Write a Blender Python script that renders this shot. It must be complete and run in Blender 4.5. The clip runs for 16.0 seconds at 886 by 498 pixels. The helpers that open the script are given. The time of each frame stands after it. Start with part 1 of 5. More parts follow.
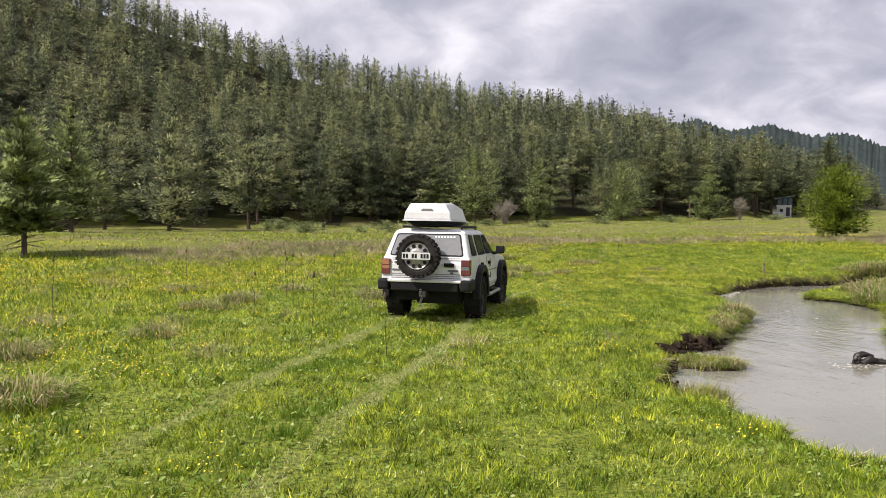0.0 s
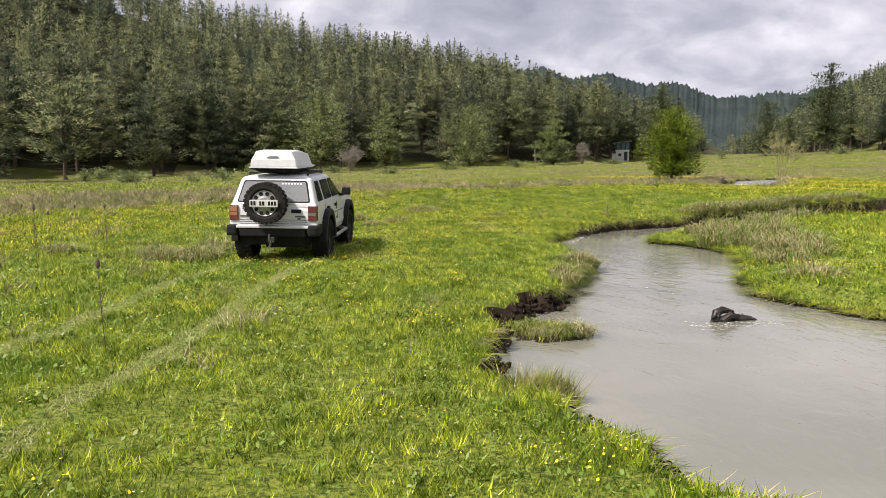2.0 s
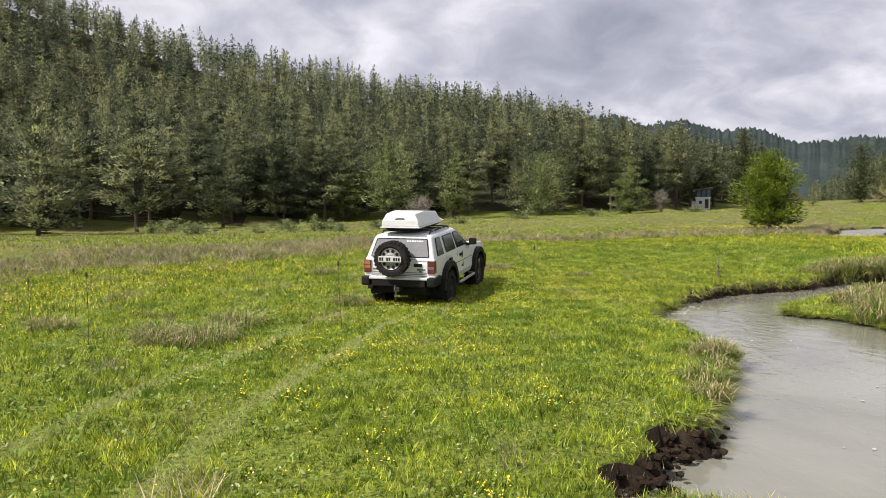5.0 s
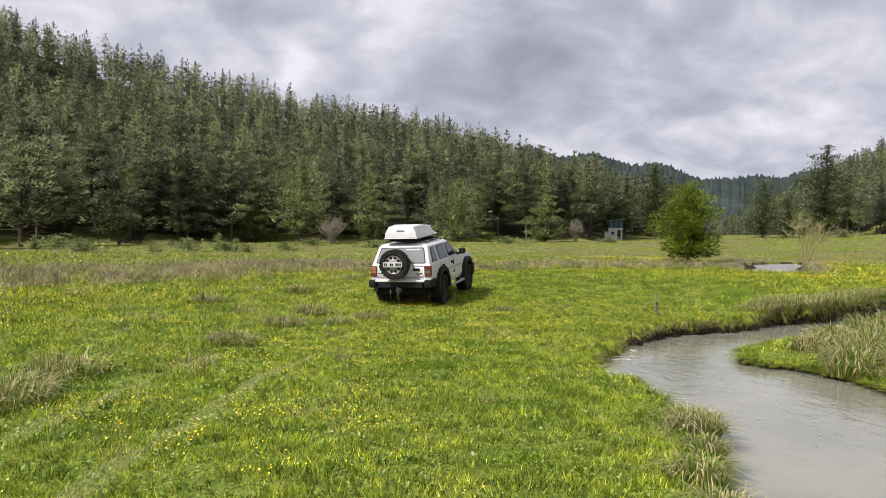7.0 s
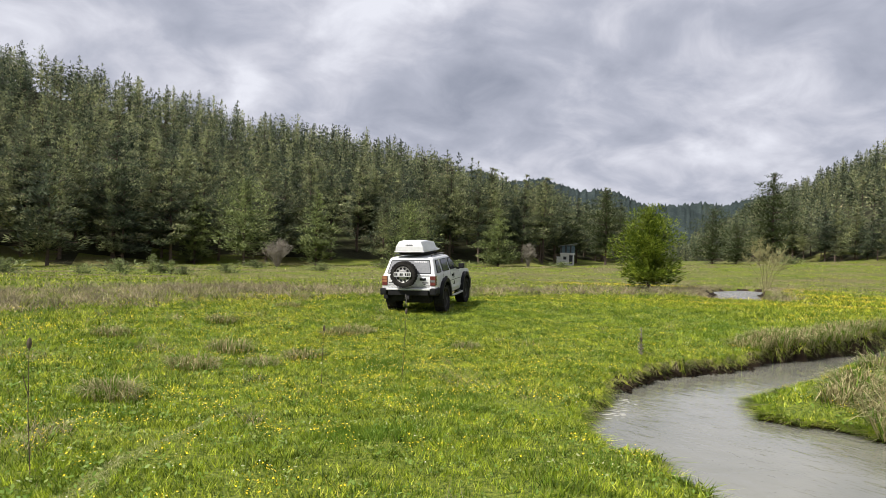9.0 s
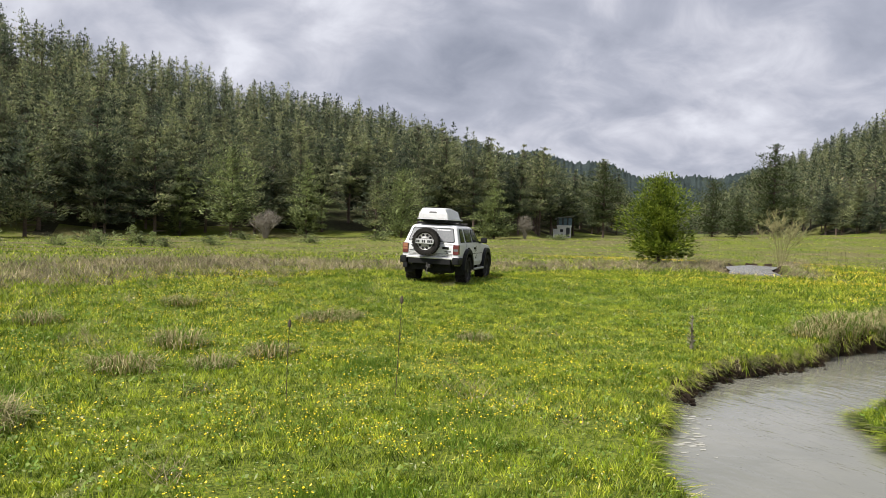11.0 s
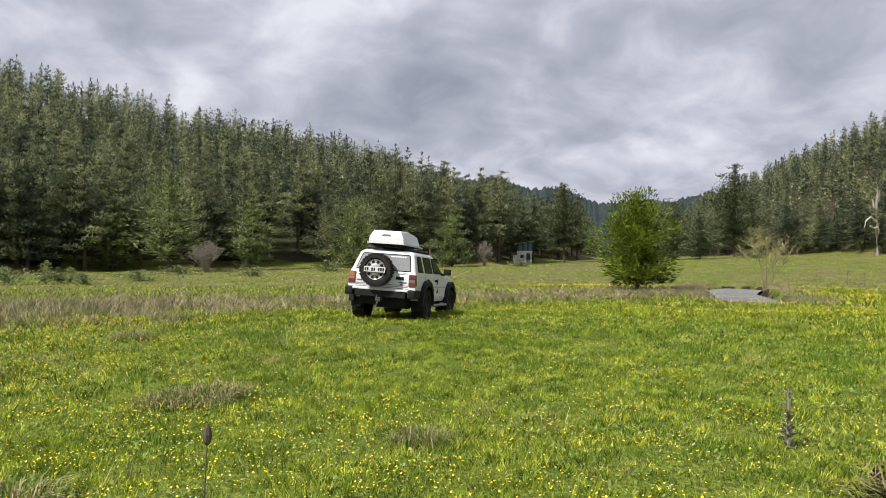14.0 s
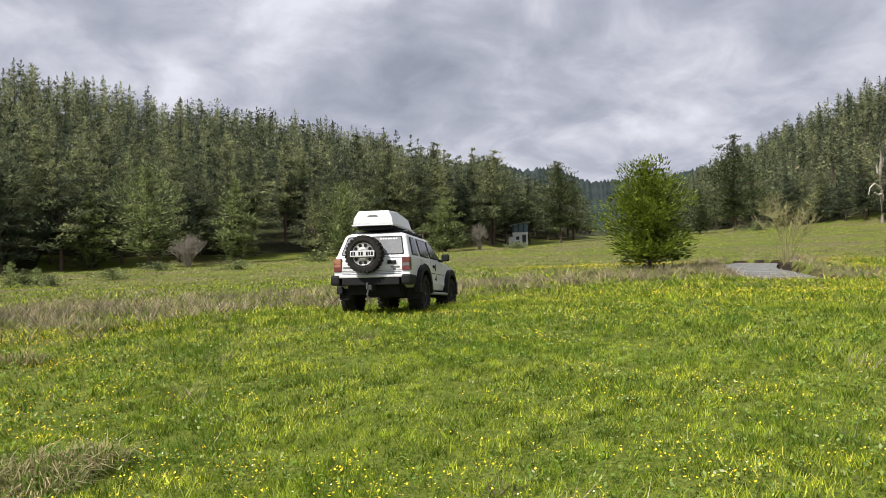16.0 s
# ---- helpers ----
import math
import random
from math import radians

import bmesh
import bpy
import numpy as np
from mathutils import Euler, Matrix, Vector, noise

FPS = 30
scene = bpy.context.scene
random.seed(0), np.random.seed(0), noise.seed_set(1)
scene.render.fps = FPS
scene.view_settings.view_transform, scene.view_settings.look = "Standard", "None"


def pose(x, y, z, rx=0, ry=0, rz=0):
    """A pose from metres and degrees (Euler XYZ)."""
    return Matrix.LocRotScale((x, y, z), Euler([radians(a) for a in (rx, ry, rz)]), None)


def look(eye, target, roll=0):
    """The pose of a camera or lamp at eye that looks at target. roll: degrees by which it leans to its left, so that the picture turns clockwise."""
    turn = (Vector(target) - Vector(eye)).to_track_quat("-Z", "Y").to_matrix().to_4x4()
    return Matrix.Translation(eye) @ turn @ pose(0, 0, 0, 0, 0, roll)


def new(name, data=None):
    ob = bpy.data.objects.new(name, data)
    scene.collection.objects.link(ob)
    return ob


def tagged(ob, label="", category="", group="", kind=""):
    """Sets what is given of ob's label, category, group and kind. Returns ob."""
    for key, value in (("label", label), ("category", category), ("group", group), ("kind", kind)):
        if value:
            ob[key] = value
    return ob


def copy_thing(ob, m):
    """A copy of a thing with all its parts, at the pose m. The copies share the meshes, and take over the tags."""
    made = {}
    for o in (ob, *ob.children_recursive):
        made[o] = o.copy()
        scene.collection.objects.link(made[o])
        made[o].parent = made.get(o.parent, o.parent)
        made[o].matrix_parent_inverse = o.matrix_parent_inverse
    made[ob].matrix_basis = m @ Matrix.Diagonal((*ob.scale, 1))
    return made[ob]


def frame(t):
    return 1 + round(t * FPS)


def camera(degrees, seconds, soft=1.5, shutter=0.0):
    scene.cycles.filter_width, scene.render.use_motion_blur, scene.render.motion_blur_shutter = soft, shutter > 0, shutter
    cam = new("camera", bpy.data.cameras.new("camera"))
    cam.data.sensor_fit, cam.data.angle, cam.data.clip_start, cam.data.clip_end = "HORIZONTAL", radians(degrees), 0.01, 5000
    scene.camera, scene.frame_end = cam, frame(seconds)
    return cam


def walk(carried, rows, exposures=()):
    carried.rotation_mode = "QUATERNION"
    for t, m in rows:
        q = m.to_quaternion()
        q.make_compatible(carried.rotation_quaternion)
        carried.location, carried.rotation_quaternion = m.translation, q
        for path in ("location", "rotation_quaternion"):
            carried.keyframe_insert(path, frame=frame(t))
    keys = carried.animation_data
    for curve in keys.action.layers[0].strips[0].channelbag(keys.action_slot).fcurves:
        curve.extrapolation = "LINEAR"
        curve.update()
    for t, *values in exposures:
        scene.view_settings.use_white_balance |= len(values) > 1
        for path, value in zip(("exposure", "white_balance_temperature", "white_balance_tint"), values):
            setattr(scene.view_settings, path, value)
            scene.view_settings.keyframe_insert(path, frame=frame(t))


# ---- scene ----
cam = camera(60.57, 16.0, soft=0.6)
PATH = [
    (0.0, -0.089, -0.131, 1.863, 87.63, -0.58, 0.03),
    (0.5, 0.051, 0.546, 1.782, 87.66, -1.81, -4.81),
    (1.0, 0.361, 1.213, 1.714, 87.42, -2.00, -5.47),
    (1.5, 0.606, 1.884, 1.685, 85.24, -1.04, -5.81),
    (2.0, 0.904, 2.504, 1.708, 83.76, 0.01, -11.02),
    (2.5, 1.090, 3.159, 1.801, 84.76, 1.06, -6.53),
    (3.0, 1.157, 3.795, 1.810, 85.25, 1.43, -5.16),
    (5.5, 1.654, 6.826, 1.775, 87.84, -0.46, -6.51),
    (6.0, 1.798, 7.499, 1.746, 88.09, -0.91, -9.12),
    (6.5, 1.898, 8.211, 1.775, 88.93, -0.91, -9.29),
    (7.0, 1.959, 8.826, 1.767, 89.37, -1.23, -12.12),
    (7.5, 2.129, 9.528, 1.796, 90.57, -1.58, -12.48),
    (8.0, 2.224, 10.219, 1.780, 90.74, -1.86, -14.54),
    (8.5, 2.428, 10.875, 1.758, 91.12, -1.88, -18.11),
    (9.0, 2.584, 11.590, 1.762, 91.26, -1.73, -15.88),
    (11.5, 3.563, 15.351, 1.761, 88.81, -1.83, -16.96),
    (12.0, 3.946, 16.159, 1.785, 89.17, -1.73, -20.44),
    (12.5, 4.278, 17.016, 1.779, 90.75, -1.45, -20.27),
    (13.0, 4.580, 17.806, 1.803, 90.48, -1.18, -20.85),
    (13.5, 4.911, 18.640, 1.812, 91.94, -0.92, -19.99),
    (14.0, 5.099, 19.493, 1.778, 91.40, -0.53, -19.53),
    (14.5, 5.429, 20.317, 1.816, 92.30, 0.45, -19.92),
    (15.0, 5.665, 21.168, 1.777, 92.25, 0.80, -19.67),
    (15.5, 6.038, 21.933, 1.731, 90.60, 1.38, -20.37),
    (16.0, 6.398, 22.805, 1.761, 90.28, 1.74, -19.93),
]
walk(cam, [(t, pose(x, y, z, rx, ry, rz)) for t, x, y, z, rx, ry, rz in PATH], ((0, 0.57, 6560, 16), (3, 0.55, 6550, 15), (6, 0.48, 6480, 13), (7.5, 0.42, 6420, 12), (9, 0.39, 6370, 11), (16, 0.34, 6350, 11)))

# ---- light ----
SUN_AZ, SUN_EL = radians(-112), radians(48)
sun = new("sun", bpy.data.lights.new("sun", "SUN"))
sun.data.energy, sun.data.angle, sun.data.color = 4.6, radians(4), (1.0, 0.95, 0.87)
sun.matrix_world = look((60 * math.sin(SUN_AZ), 60 * math.cos(SUN_AZ), 60 * math.tan(SUN_EL)), (0, 0, 0))


class Nodes:
    """Short hand for node trees."""

    def __init__(self, tree):
        self.tree = tree

    def add(self, kind, links=(), **values):
        n = self.tree.nodes.new(kind)
        for k, v in values.items():
            setattr(n, k, v)
        for socket, v in dict(links).items():
            s = n.inputs[socket]
            if isinstance(v, bpy.types.NodeSocket):
                self.tree.links.new(v, s)
            else:
                s.default_value = v
        return n

    def ramp(self, fac, stops, mode="LINEAR"):
        n = self.add("ShaderNodeValToRGB", {0: fac})
        n.color_ramp.interpolation = mode
        while len(n.color_ramp.elements) < len(stops):
            n.color_ramp.elements.new(0.5)
        for e, (p, c) in zip(n.color_ramp.elements, stops):
            e.position, e.color = p, (*c, 1) if len(c) == 3 else c
        return n.outputs[0]

    def noise(self, vec, scale, detail=4.0, rough=0.55, distort=0.0):
        return self.add("ShaderNodeTexNoise", {"Vector": vec, "Scale": scale, "Detail": detail, "Roughness": rough, "Distortion": distort}).outputs[0]

    def mix(self, fac, a, b, blend="MIX"):
        n = self.add("ShaderNodeMix", data_type="RGBA", blend_type=blend)
        for i, v in ((0, fac), (6, a), (7, b)):
            if isinstance(v, bpy.types.NodeSocket):
                self.tree.links.new(v, n.inputs[i])
            else:
                n.inputs[i].default_value = (*v, 1) if isinstance(v, tuple) and len(v) == 3 else v
        return n.outputs[2]

    def math(self, op, a, b=0.0, clamp=False):
        return self.add("ShaderNodeMath", {0: a, 1: b}, operation=op, use_clamp=clamp).outputs[0]


def make_sky():
    world = bpy.data.worlds.new("sky")
    scene.world = world
    world.use_nodes = True
    world.node_tree.nodes.clear()
    n = Nodes(world.node_tree)
    blue = n.add("ShaderNodeTexSky", sky_type="NISHITA", sun_disc=False, sun_elevation=SUN_EL, sun_rotation=SUN_AZ)
    blue_dim = n.mix(1.0, blue.outputs[0], (0.1, 0.1, 0.1), "MULTIPLY")
    way = n.add("ShaderNodeTexCoord").outputs["Generated"]
    xyz = n.add("ShaderNodeSeparateXYZ", {0: way})
    up = n.math("ADD", n.math("MAXIMUM", xyz.outputs[2], 0.0), 0.42)
    flat = n.add("ShaderNodeCombineXYZ", {0: n.math("DIVIDE", xyz.outputs[0], up), 1: n.math("DIVIDE", xyz.outputs[1], up), 2: 3.1}).outputs[0]
    broad = n.noise(flat, 2.3, 3.0, 0.5, 0.4)
    billow = n.noise(flat, 6.0, 9.0, 0.55, 0.4)
    mass = n.math("ADD", n.math("MULTIPLY", broad, 0.54), n.math("MULTIPLY", billow, 0.46))
    cloud = n.ramp(mass, [(0.30, (0.31, 0.335, 0.41)), (0.46, (0.48, 0.50, 0.58)), (0.53, (0.62, 0.63, 0.70)), (0.63, (0.83, 0.84, 0.90))])
    gap = n.ramp(mass, [(0.66, (0, 0, 0)), (0.74, (0.6, 0.6, 0.6))])
    out = n.mix(gap, cloud, blue_dim)
    back = n.add("ShaderNodeBackground", {0: out, 1: 0.76})
    n.add("ShaderNodeOutputWorld", {0: back.outputs[0]})


make_sky()


# ---- materials ----
def material(name, rough=0.6, metal=0.0, spec=0.5):
    m = bpy.data.materials.new(name)
    m.use_nodes = True
    m.node_tree.nodes.clear()
    n = Nodes(m.node_tree)
    b = n.add("ShaderNodeBsdfPrincipled", {"Roughness": rough, "Metallic": metal, "Specular IOR Level": spec})
    n.add("ShaderNodeOutputMaterial", {0: b.outputs[0]})
    return m, n, b


def put(n, b, color=None, rough=None, bump=None, strength=0.3, dist=0.02):
    if color is not None:
        n.tree.links.new(color, b.inputs["Base Color"])
    if rough is not None:
        n.tree.links.new(rough, b.inputs["Roughness"])
    if bump is not None:
        n.tree.links.new(n.add("ShaderNodeBump", {"Strength": strength, "Distance": dist, "Height": bump}).outputs[0], b.inputs["Normal"])


def place_of(n):
    return n.add("ShaderNodeNewGeometry").outputs["Position"]


def speckled(name, a, c, scale, rough=0.6, metal=0.0, bump=0.2, fine=8.0, spec=0.5):
    """A surface with two scales of variation in its own space."""
    m, n, b = material(name, rough, metal, spec)
    v = n.add("ShaderNodeTexCoord").outputs["Object"]
    big, small = n.noise(v, scale), n.noise(v, scale * fine, 5.0)
    f = n.math("ADD", n.math("MULTIPLY", big, 0.6), n.math("MULTIPLY", small, 0.4))
    put(n, b, n.ramp(f, [(0.35, a), (0.65, c)]), None, small, bump, 0.01)
    return m


def blades(name, stops, patch, patch_scale, through_light=0.35, variety=()):
    """Leaves and blades: each piece has its own tone, with broad patches over the ground."""
    m = bpy.data.materials.new(name)
    m.use_nodes = True
    m.node_tree.nodes.clear()
    n = Nodes(m.node_tree)
    geo = n.add("ShaderNodeNewGeometry")
    tone = n.ramp(geo.outputs["Random Per Island"], stops)
    col = n.mix(n.ramp(n.noise(geo.outputs["Position"], patch_scale, 3.0), [(0.4, (0, 0, 0)), (0.62, (1, 1, 1))]), tone, n.mix(0.6, tone, patch))
    for scale, low, high in variety:
        wide = n.add("ShaderNodeMapping", {0: geo.outputs["Position"], 3: (1.0, 1.0, 0.25)}).outputs[0]
        col = n.mix(1.0, col, n.ramp(n.noise(wide, scale, 1.0, 0.4), [(0.40, low), (0.60, high)]), "MULTIPLY")
    d = n.add("ShaderNodeBsdfPrincipled", {"Base Color": col, "Roughness": 0.55, "Specular IOR Level": 0.25})
    t = n.add("ShaderNodeBsdfTranslucent", {"Color": col})
    mixed = n.add("ShaderNodeMixShader", {0: through_light, 1: d.outputs[0], 2: t.outputs[0]})
    n.add("ShaderNodeOutputMaterial", {0: mixed.outputs[0]})
    return m


def meadow_material():
    m, n, b = material("meadow", 0.9, 0.0, 0.15)
    p = place_of(n)
    xyz = n.add("ShaderNodeSeparateXYZ", {0: p})
    grass = n.ramp(n.noise(p, 0.35, 6.0, 0.65), [(0.3, (0.08, 0.11, 0.017)), (0.5, (0.14, 0.175, 0.026)), (0.7, (0.205, 0.22, 0.042))])
    fine = n.ramp(n.noise(p, 9.0, 5.0, 0.7), [(0.3, (0.45, 0.45, 0.4)), (0.7, (1.35, 1.35, 1.3))])
    grass = n.mix(1.0, grass, fine, "MULTIPLY")
    far_dry = n.math("MULTIPLY", n.ramp(n.noise(n.add("ShaderNodeMapping", {0: p, 3: (0.35, 1.0, 1.0)}).outputs[0], 0.22, 5.0, 0.65), [(0.43, (0, 0, 0)), (0.6, (0.8, 0.8, 0.8))]), n.ramp(n.math("MULTIPLY", xyz.outputs[1], 0.01), [(0.30, (0, 0, 0)), (0.42, (1, 1, 1))]))
    grass = n.mix(far_dry, grass, n.mix(1.0, fine, (0.17, 0.145, 0.07), "MULTIPLY"))
    # Shade in the gaps between blades is painted as the noise's dark end
    gap_shaded_turf = n.ramp(n.noise(p, 20.0, 5.0, 0.75), [(0.38, (0.045, 0.07, 0.012)), (0.5, (0.15, 0.19, 0.026)), (0.62, (0.26, 0.29, 0.045))])
    near_meadow = n.math("MULTIPLY", n.ramp(n.math("MULTIPLY", xyz.outputs[1], 0.01), [(0.24, (1, 1, 1)), (0.36, (0, 0, 0))]), n.ramp(n.math("ADD", n.math("MULTIPLY", xyz.outputs[0], 0.02), 0.5), [(0.26, (0, 0, 0)), (0.36, (1, 1, 1)), (0.80, (1, 1, 1)), (0.90, (0, 0, 0))]))
    grass = n.mix(near_meadow, grass, gap_shaded_turf)
    soil = n.ramp(n.noise(p, 5.0, 6.0, 0.7), [(0.3, (0.012, 0.008, 0.006)), (0.7, (0.05, 0.034, 0.021))])
    steep = n.add("ShaderNodeSeparateXYZ", {0: n.add("ShaderNodeNewGeometry").outputs["True Normal"]}).outputs[2]
    bare = n.ramp(steep, [(0.68, (1, 1, 1)), (0.86, (0, 0, 0))])
    low = n.ramp(n.math("ADD", xyz.outputs[2], 0.5), [(0.25, (1, 1, 1)), (0.29, (0, 0, 0))])
    bare = n.math("MAXIMUM", bare, low)
    put(n, b, n.mix(bare, grass, soil), None, n.noise(p, 22.0, 6.0, 0.7), 0.8, 0.05)
    return m


def water_material():
    m, n, b = material("silty_water", 0.07, 0.0, 0.5)
    p = place_of(n)
    tone = n.ramp(n.noise(p, 0.5, 3.0, 0.5, 0.6), [(0.35, (0.18, 0.18, 0.142)), (0.65, (0.235, 0.23, 0.185))])
    stretch = n.add("ShaderNodeMapping", {0: p, 3: (1.6, 0.8, 1.0)}).outputs[0]
    ripples = n.math("ADD", n.noise(stretch, 2.2, 4.0, 0.55, 0.8), n.math("MULTIPLY", n.noise(stretch, 9.0, 2.0, 0.5, 0.5), 0.25))
    put(n, b, tone, None, ripples, 0.32, 0.04)
    return m


MEADOW, WATER = meadow_material(), water_material()


def forest_floor_material():
    m, n, b = material("forest_floor", 0.95, 0.0, 0.1)
    p = place_of(n)
    f = n.math("ADD", n.math("MULTIPLY", n.noise(p, 0.25, 4.0), 0.55), n.math("MULTIPLY", n.noise(p, 2.5, 5.0), 0.45))
    # Litter tones, darkened to hold the shade under the trees
    put(n, b, n.ramp(f, [(0.38, (0.035, 0.034, 0.02)), (0.52, (0.05, 0.05, 0.026)), (0.62, (0.065, 0.08, 0.028))]), None, n.noise(p, 4.0, 5.0), 0.7, 0.1)
    return m


FOREST_FLOOR = forest_floor_material()
SILTY_WATER = speckled("silty_water", (0.21, 0.205, 0.185), (0.28, 0.27, 0.245), 0.6, 0.25, 0, 0.05, spec=0.25)
GRASS = blades("grass", [(0.0, (0.05, 0.085, 0.010)), (0.35, (0.18, 0.25, 0.024)), (0.75, (0.44, 0.50, 0.066)), (0.93, (0.58, 0.61, 0.13)), (1.0, (0.60, 0.54, 0.24))], (0.20, 0.29, 0.024), 0.45, 0.35, [(1.8, (0.6, 0.68, 0.48), (1.28, 1.22, 1.0)), (8.0, (0.5, 0.56, 0.42), (1.45, 1.4, 1.2))])
NEEDLES = blades("pine_needles", [(0.0, (0.092, 0.118, 0.066)), (0.45, (0.164, 0.192, 0.106)), (0.8, (0.230, 0.242, 0.142)), (0.95, (0.240, 0.232, 0.150)), (1.0, (0.270, 0.215, 0.170))], (0.200, 0.226, 0.12), 0.5, 0.42, [(0.3, (0.46, 0.52, 0.58), (1.45, 1.4, 1.28)), (1.1, (0.55, 0.57, 0.6), (1.5, 1.48, 1.4))])
NEEDLES_BRIGHT = blades("young_pine_needles", [(0.0, (0.075, 0.12, 0.016)), (0.5, (0.185, 0.25, 0.034)), (1.0, (0.29, 0.34, 0.056))], (0.20, 0.25, 0.038), 0.8, 0.38, [(2.6, (0.5, 0.56, 0.5), (1.4, 1.35, 1.2))])
BARK = speckled("pine_bark", (0.055, 0.04, 0.032), (0.14, 0.10, 0.075), 3.0, 0.9, 0, 0.8)


# ---- plan ----
def smooth(a, b, v):
    t = np.clip((np.asarray(v, float) - a) / (b - a), 0, 1)
    return t * t * (3 - 2 * t)


LEFT_BANK = [(7.5, -12), (5.2, 0), (4.2, 3.5), (3.35, 5.9), (3.08, 7.0), (3.05, 8.0), (2.85, 8.5), (2.7, 8.95), (2.85, 9.7), (3.15, 10.5), (3.4, 11.4), (4.3, 12.35), (4.6, 12.6), (5.5, 14.2), (6.25, 15.6), (6.6, 16.5), (6.7, 18.6), (6.85, 20.1), (8.5, 22.3), (9.3, 23.4), (10.9, 24.5), (13.0, 25.2), (14.4, 26.2), (17.0, 27.2), (20.4, 28.7), (25.0, 30.2), (32.0, 31.5), (48.0, 33.5)]
RIGHT_BANK = [(13.5, -12), (11.0, 0), (9.6, 6.0), (8.3, 10.3), (7.6, 12.4), (8.1, 14.0), (9.3, 15.7), (10.2, 17.7), (10.5, 19.5), (10.1, 20.0), (9.7, 20.5), (10.2, 21.6), (12.0, 22.7), (13.0, 23.3), (15.6, 25.2), (18.0, 25.9), (21.5, 26.4), (26.0, 27.8), (32.0, 29.2), (48.0, 31.0)]
POOL = np.array([(25.4, 42.0), (26.8, 45.4), (28.6, 48.0), (32.8, 53.4), (37.0, 60.0), (43.8, 65.6), (43.4, 61.5), (38.2, 56.2), (35.8, 53.6), (33.2, 50.0), (29.6, 45.2), (27.0, 41.8)], float)
RIVER = np.array(LEFT_BANK + RIGHT_BANK[::-1], float)
DITCH = np.array([(6.0, 44.6), (12.0, 44.1), (15.5, 43.4), (20.0, 44.7), (22.8, 43.8)], float)
WATER_Z = -0.27


def dist_to_line(x, y, line, closed=False):
    best = np.full(np.shape(x), 1e9)
    pts = list(line) + ([line[0]] if closed else [])
    for (ax, ay), (bx, by) in zip(pts[:-1], pts[1:]):
        ux, uy = bx - ax, by - ay
        t = np.clip(((x - ax) * ux + (y - ay) * uy) / (ux * ux + uy * uy + 1e-9), 0, 1)
        best = np.minimum(best, np.hypot(x - ax - t * ux, y - ay - t * uy))
    return best


def within(x, y, ring):
    inside = np.zeros(np.shape(x), bool)
    for (ax, ay), (bx, by) in zip(ring, np.roll(ring, -1, 0)):
        cross = (ay > y) != (by > y)
        inside ^= cross & (x < (bx - ax) * (y - ay) / (by - ay + 1e-12) + ax)
    return inside


def waves(x, y, size, seed):
    """Cheap smooth noise, about -1 to 1."""
    r = np.random.RandomState(seed)
    out = 0
    for _ in range(6):
        a, ph, k = r.uniform(0, 6.28), r.uniform(0, 6.28), r.uniform(0.6, 1.7) / size
        out = out + np.sin(6.28 * k * (x * np.cos(a) + y * np.sin(a)) + ph)
    return out / 3.2


def river_depth(x, y):
    """Metres from the bank line: plus inside the river, minus on land."""
    x, y = np.asarray(x, float), np.asarray(y, float)
    out = np.full(x.shape, -9.0)
    near = (x > 0) & (x < 52) & (y > -16) & (y < 72)
    xn, yn = x[near] + 0.12 * waves(x[near], y[near], 1.1, 5), y[near] + 0.12 * waves(x[near], y[near], 0.9, 6)
    d, p = dist_to_line(xn, yn, RIVER, True), dist_to_line(xn, yn, POOL, True)
    out[near] = np.maximum(np.where(within(xn, yn, RIVER), d, -d), np.where(within(xn, yn, POOL), p, -p))
    return out


LEFT_FOOT = ([-400, -70, -20, 0, 48, 56, 64, 85, 120, 220, 500], [92, 98, 108, 114, 117, 132, 144, 160, 210, 350, 700])
LEFT_TOP = ([-400, -170, -110, -75, -40, 2, 31, 59, 73, 100, 220, 500], [106, 71, 57, 46.5, 35.5, 27.5, 23.5, 18.5, 16, 16, 19, 22])
RIGHT_FOOT = ([-100, 0, 60, 110, 137, 200, 350, 800], [260, 180, 132, 106, 112, 140, 215, 480])
FAR_RISE = ([-60, -30, 4, 40, 65, 95, 110], [-0.2, 0.0, 1.1, 1.6, 2.4, 3.7, 4.4])
SHELVES = ((3.6, 11.0, 0.5), (3.9, 10.9, 0.42), (2.98, 8.45, 0.26))


def foot_left(x):
    return np.interp(x, *LEFT_FOOT)


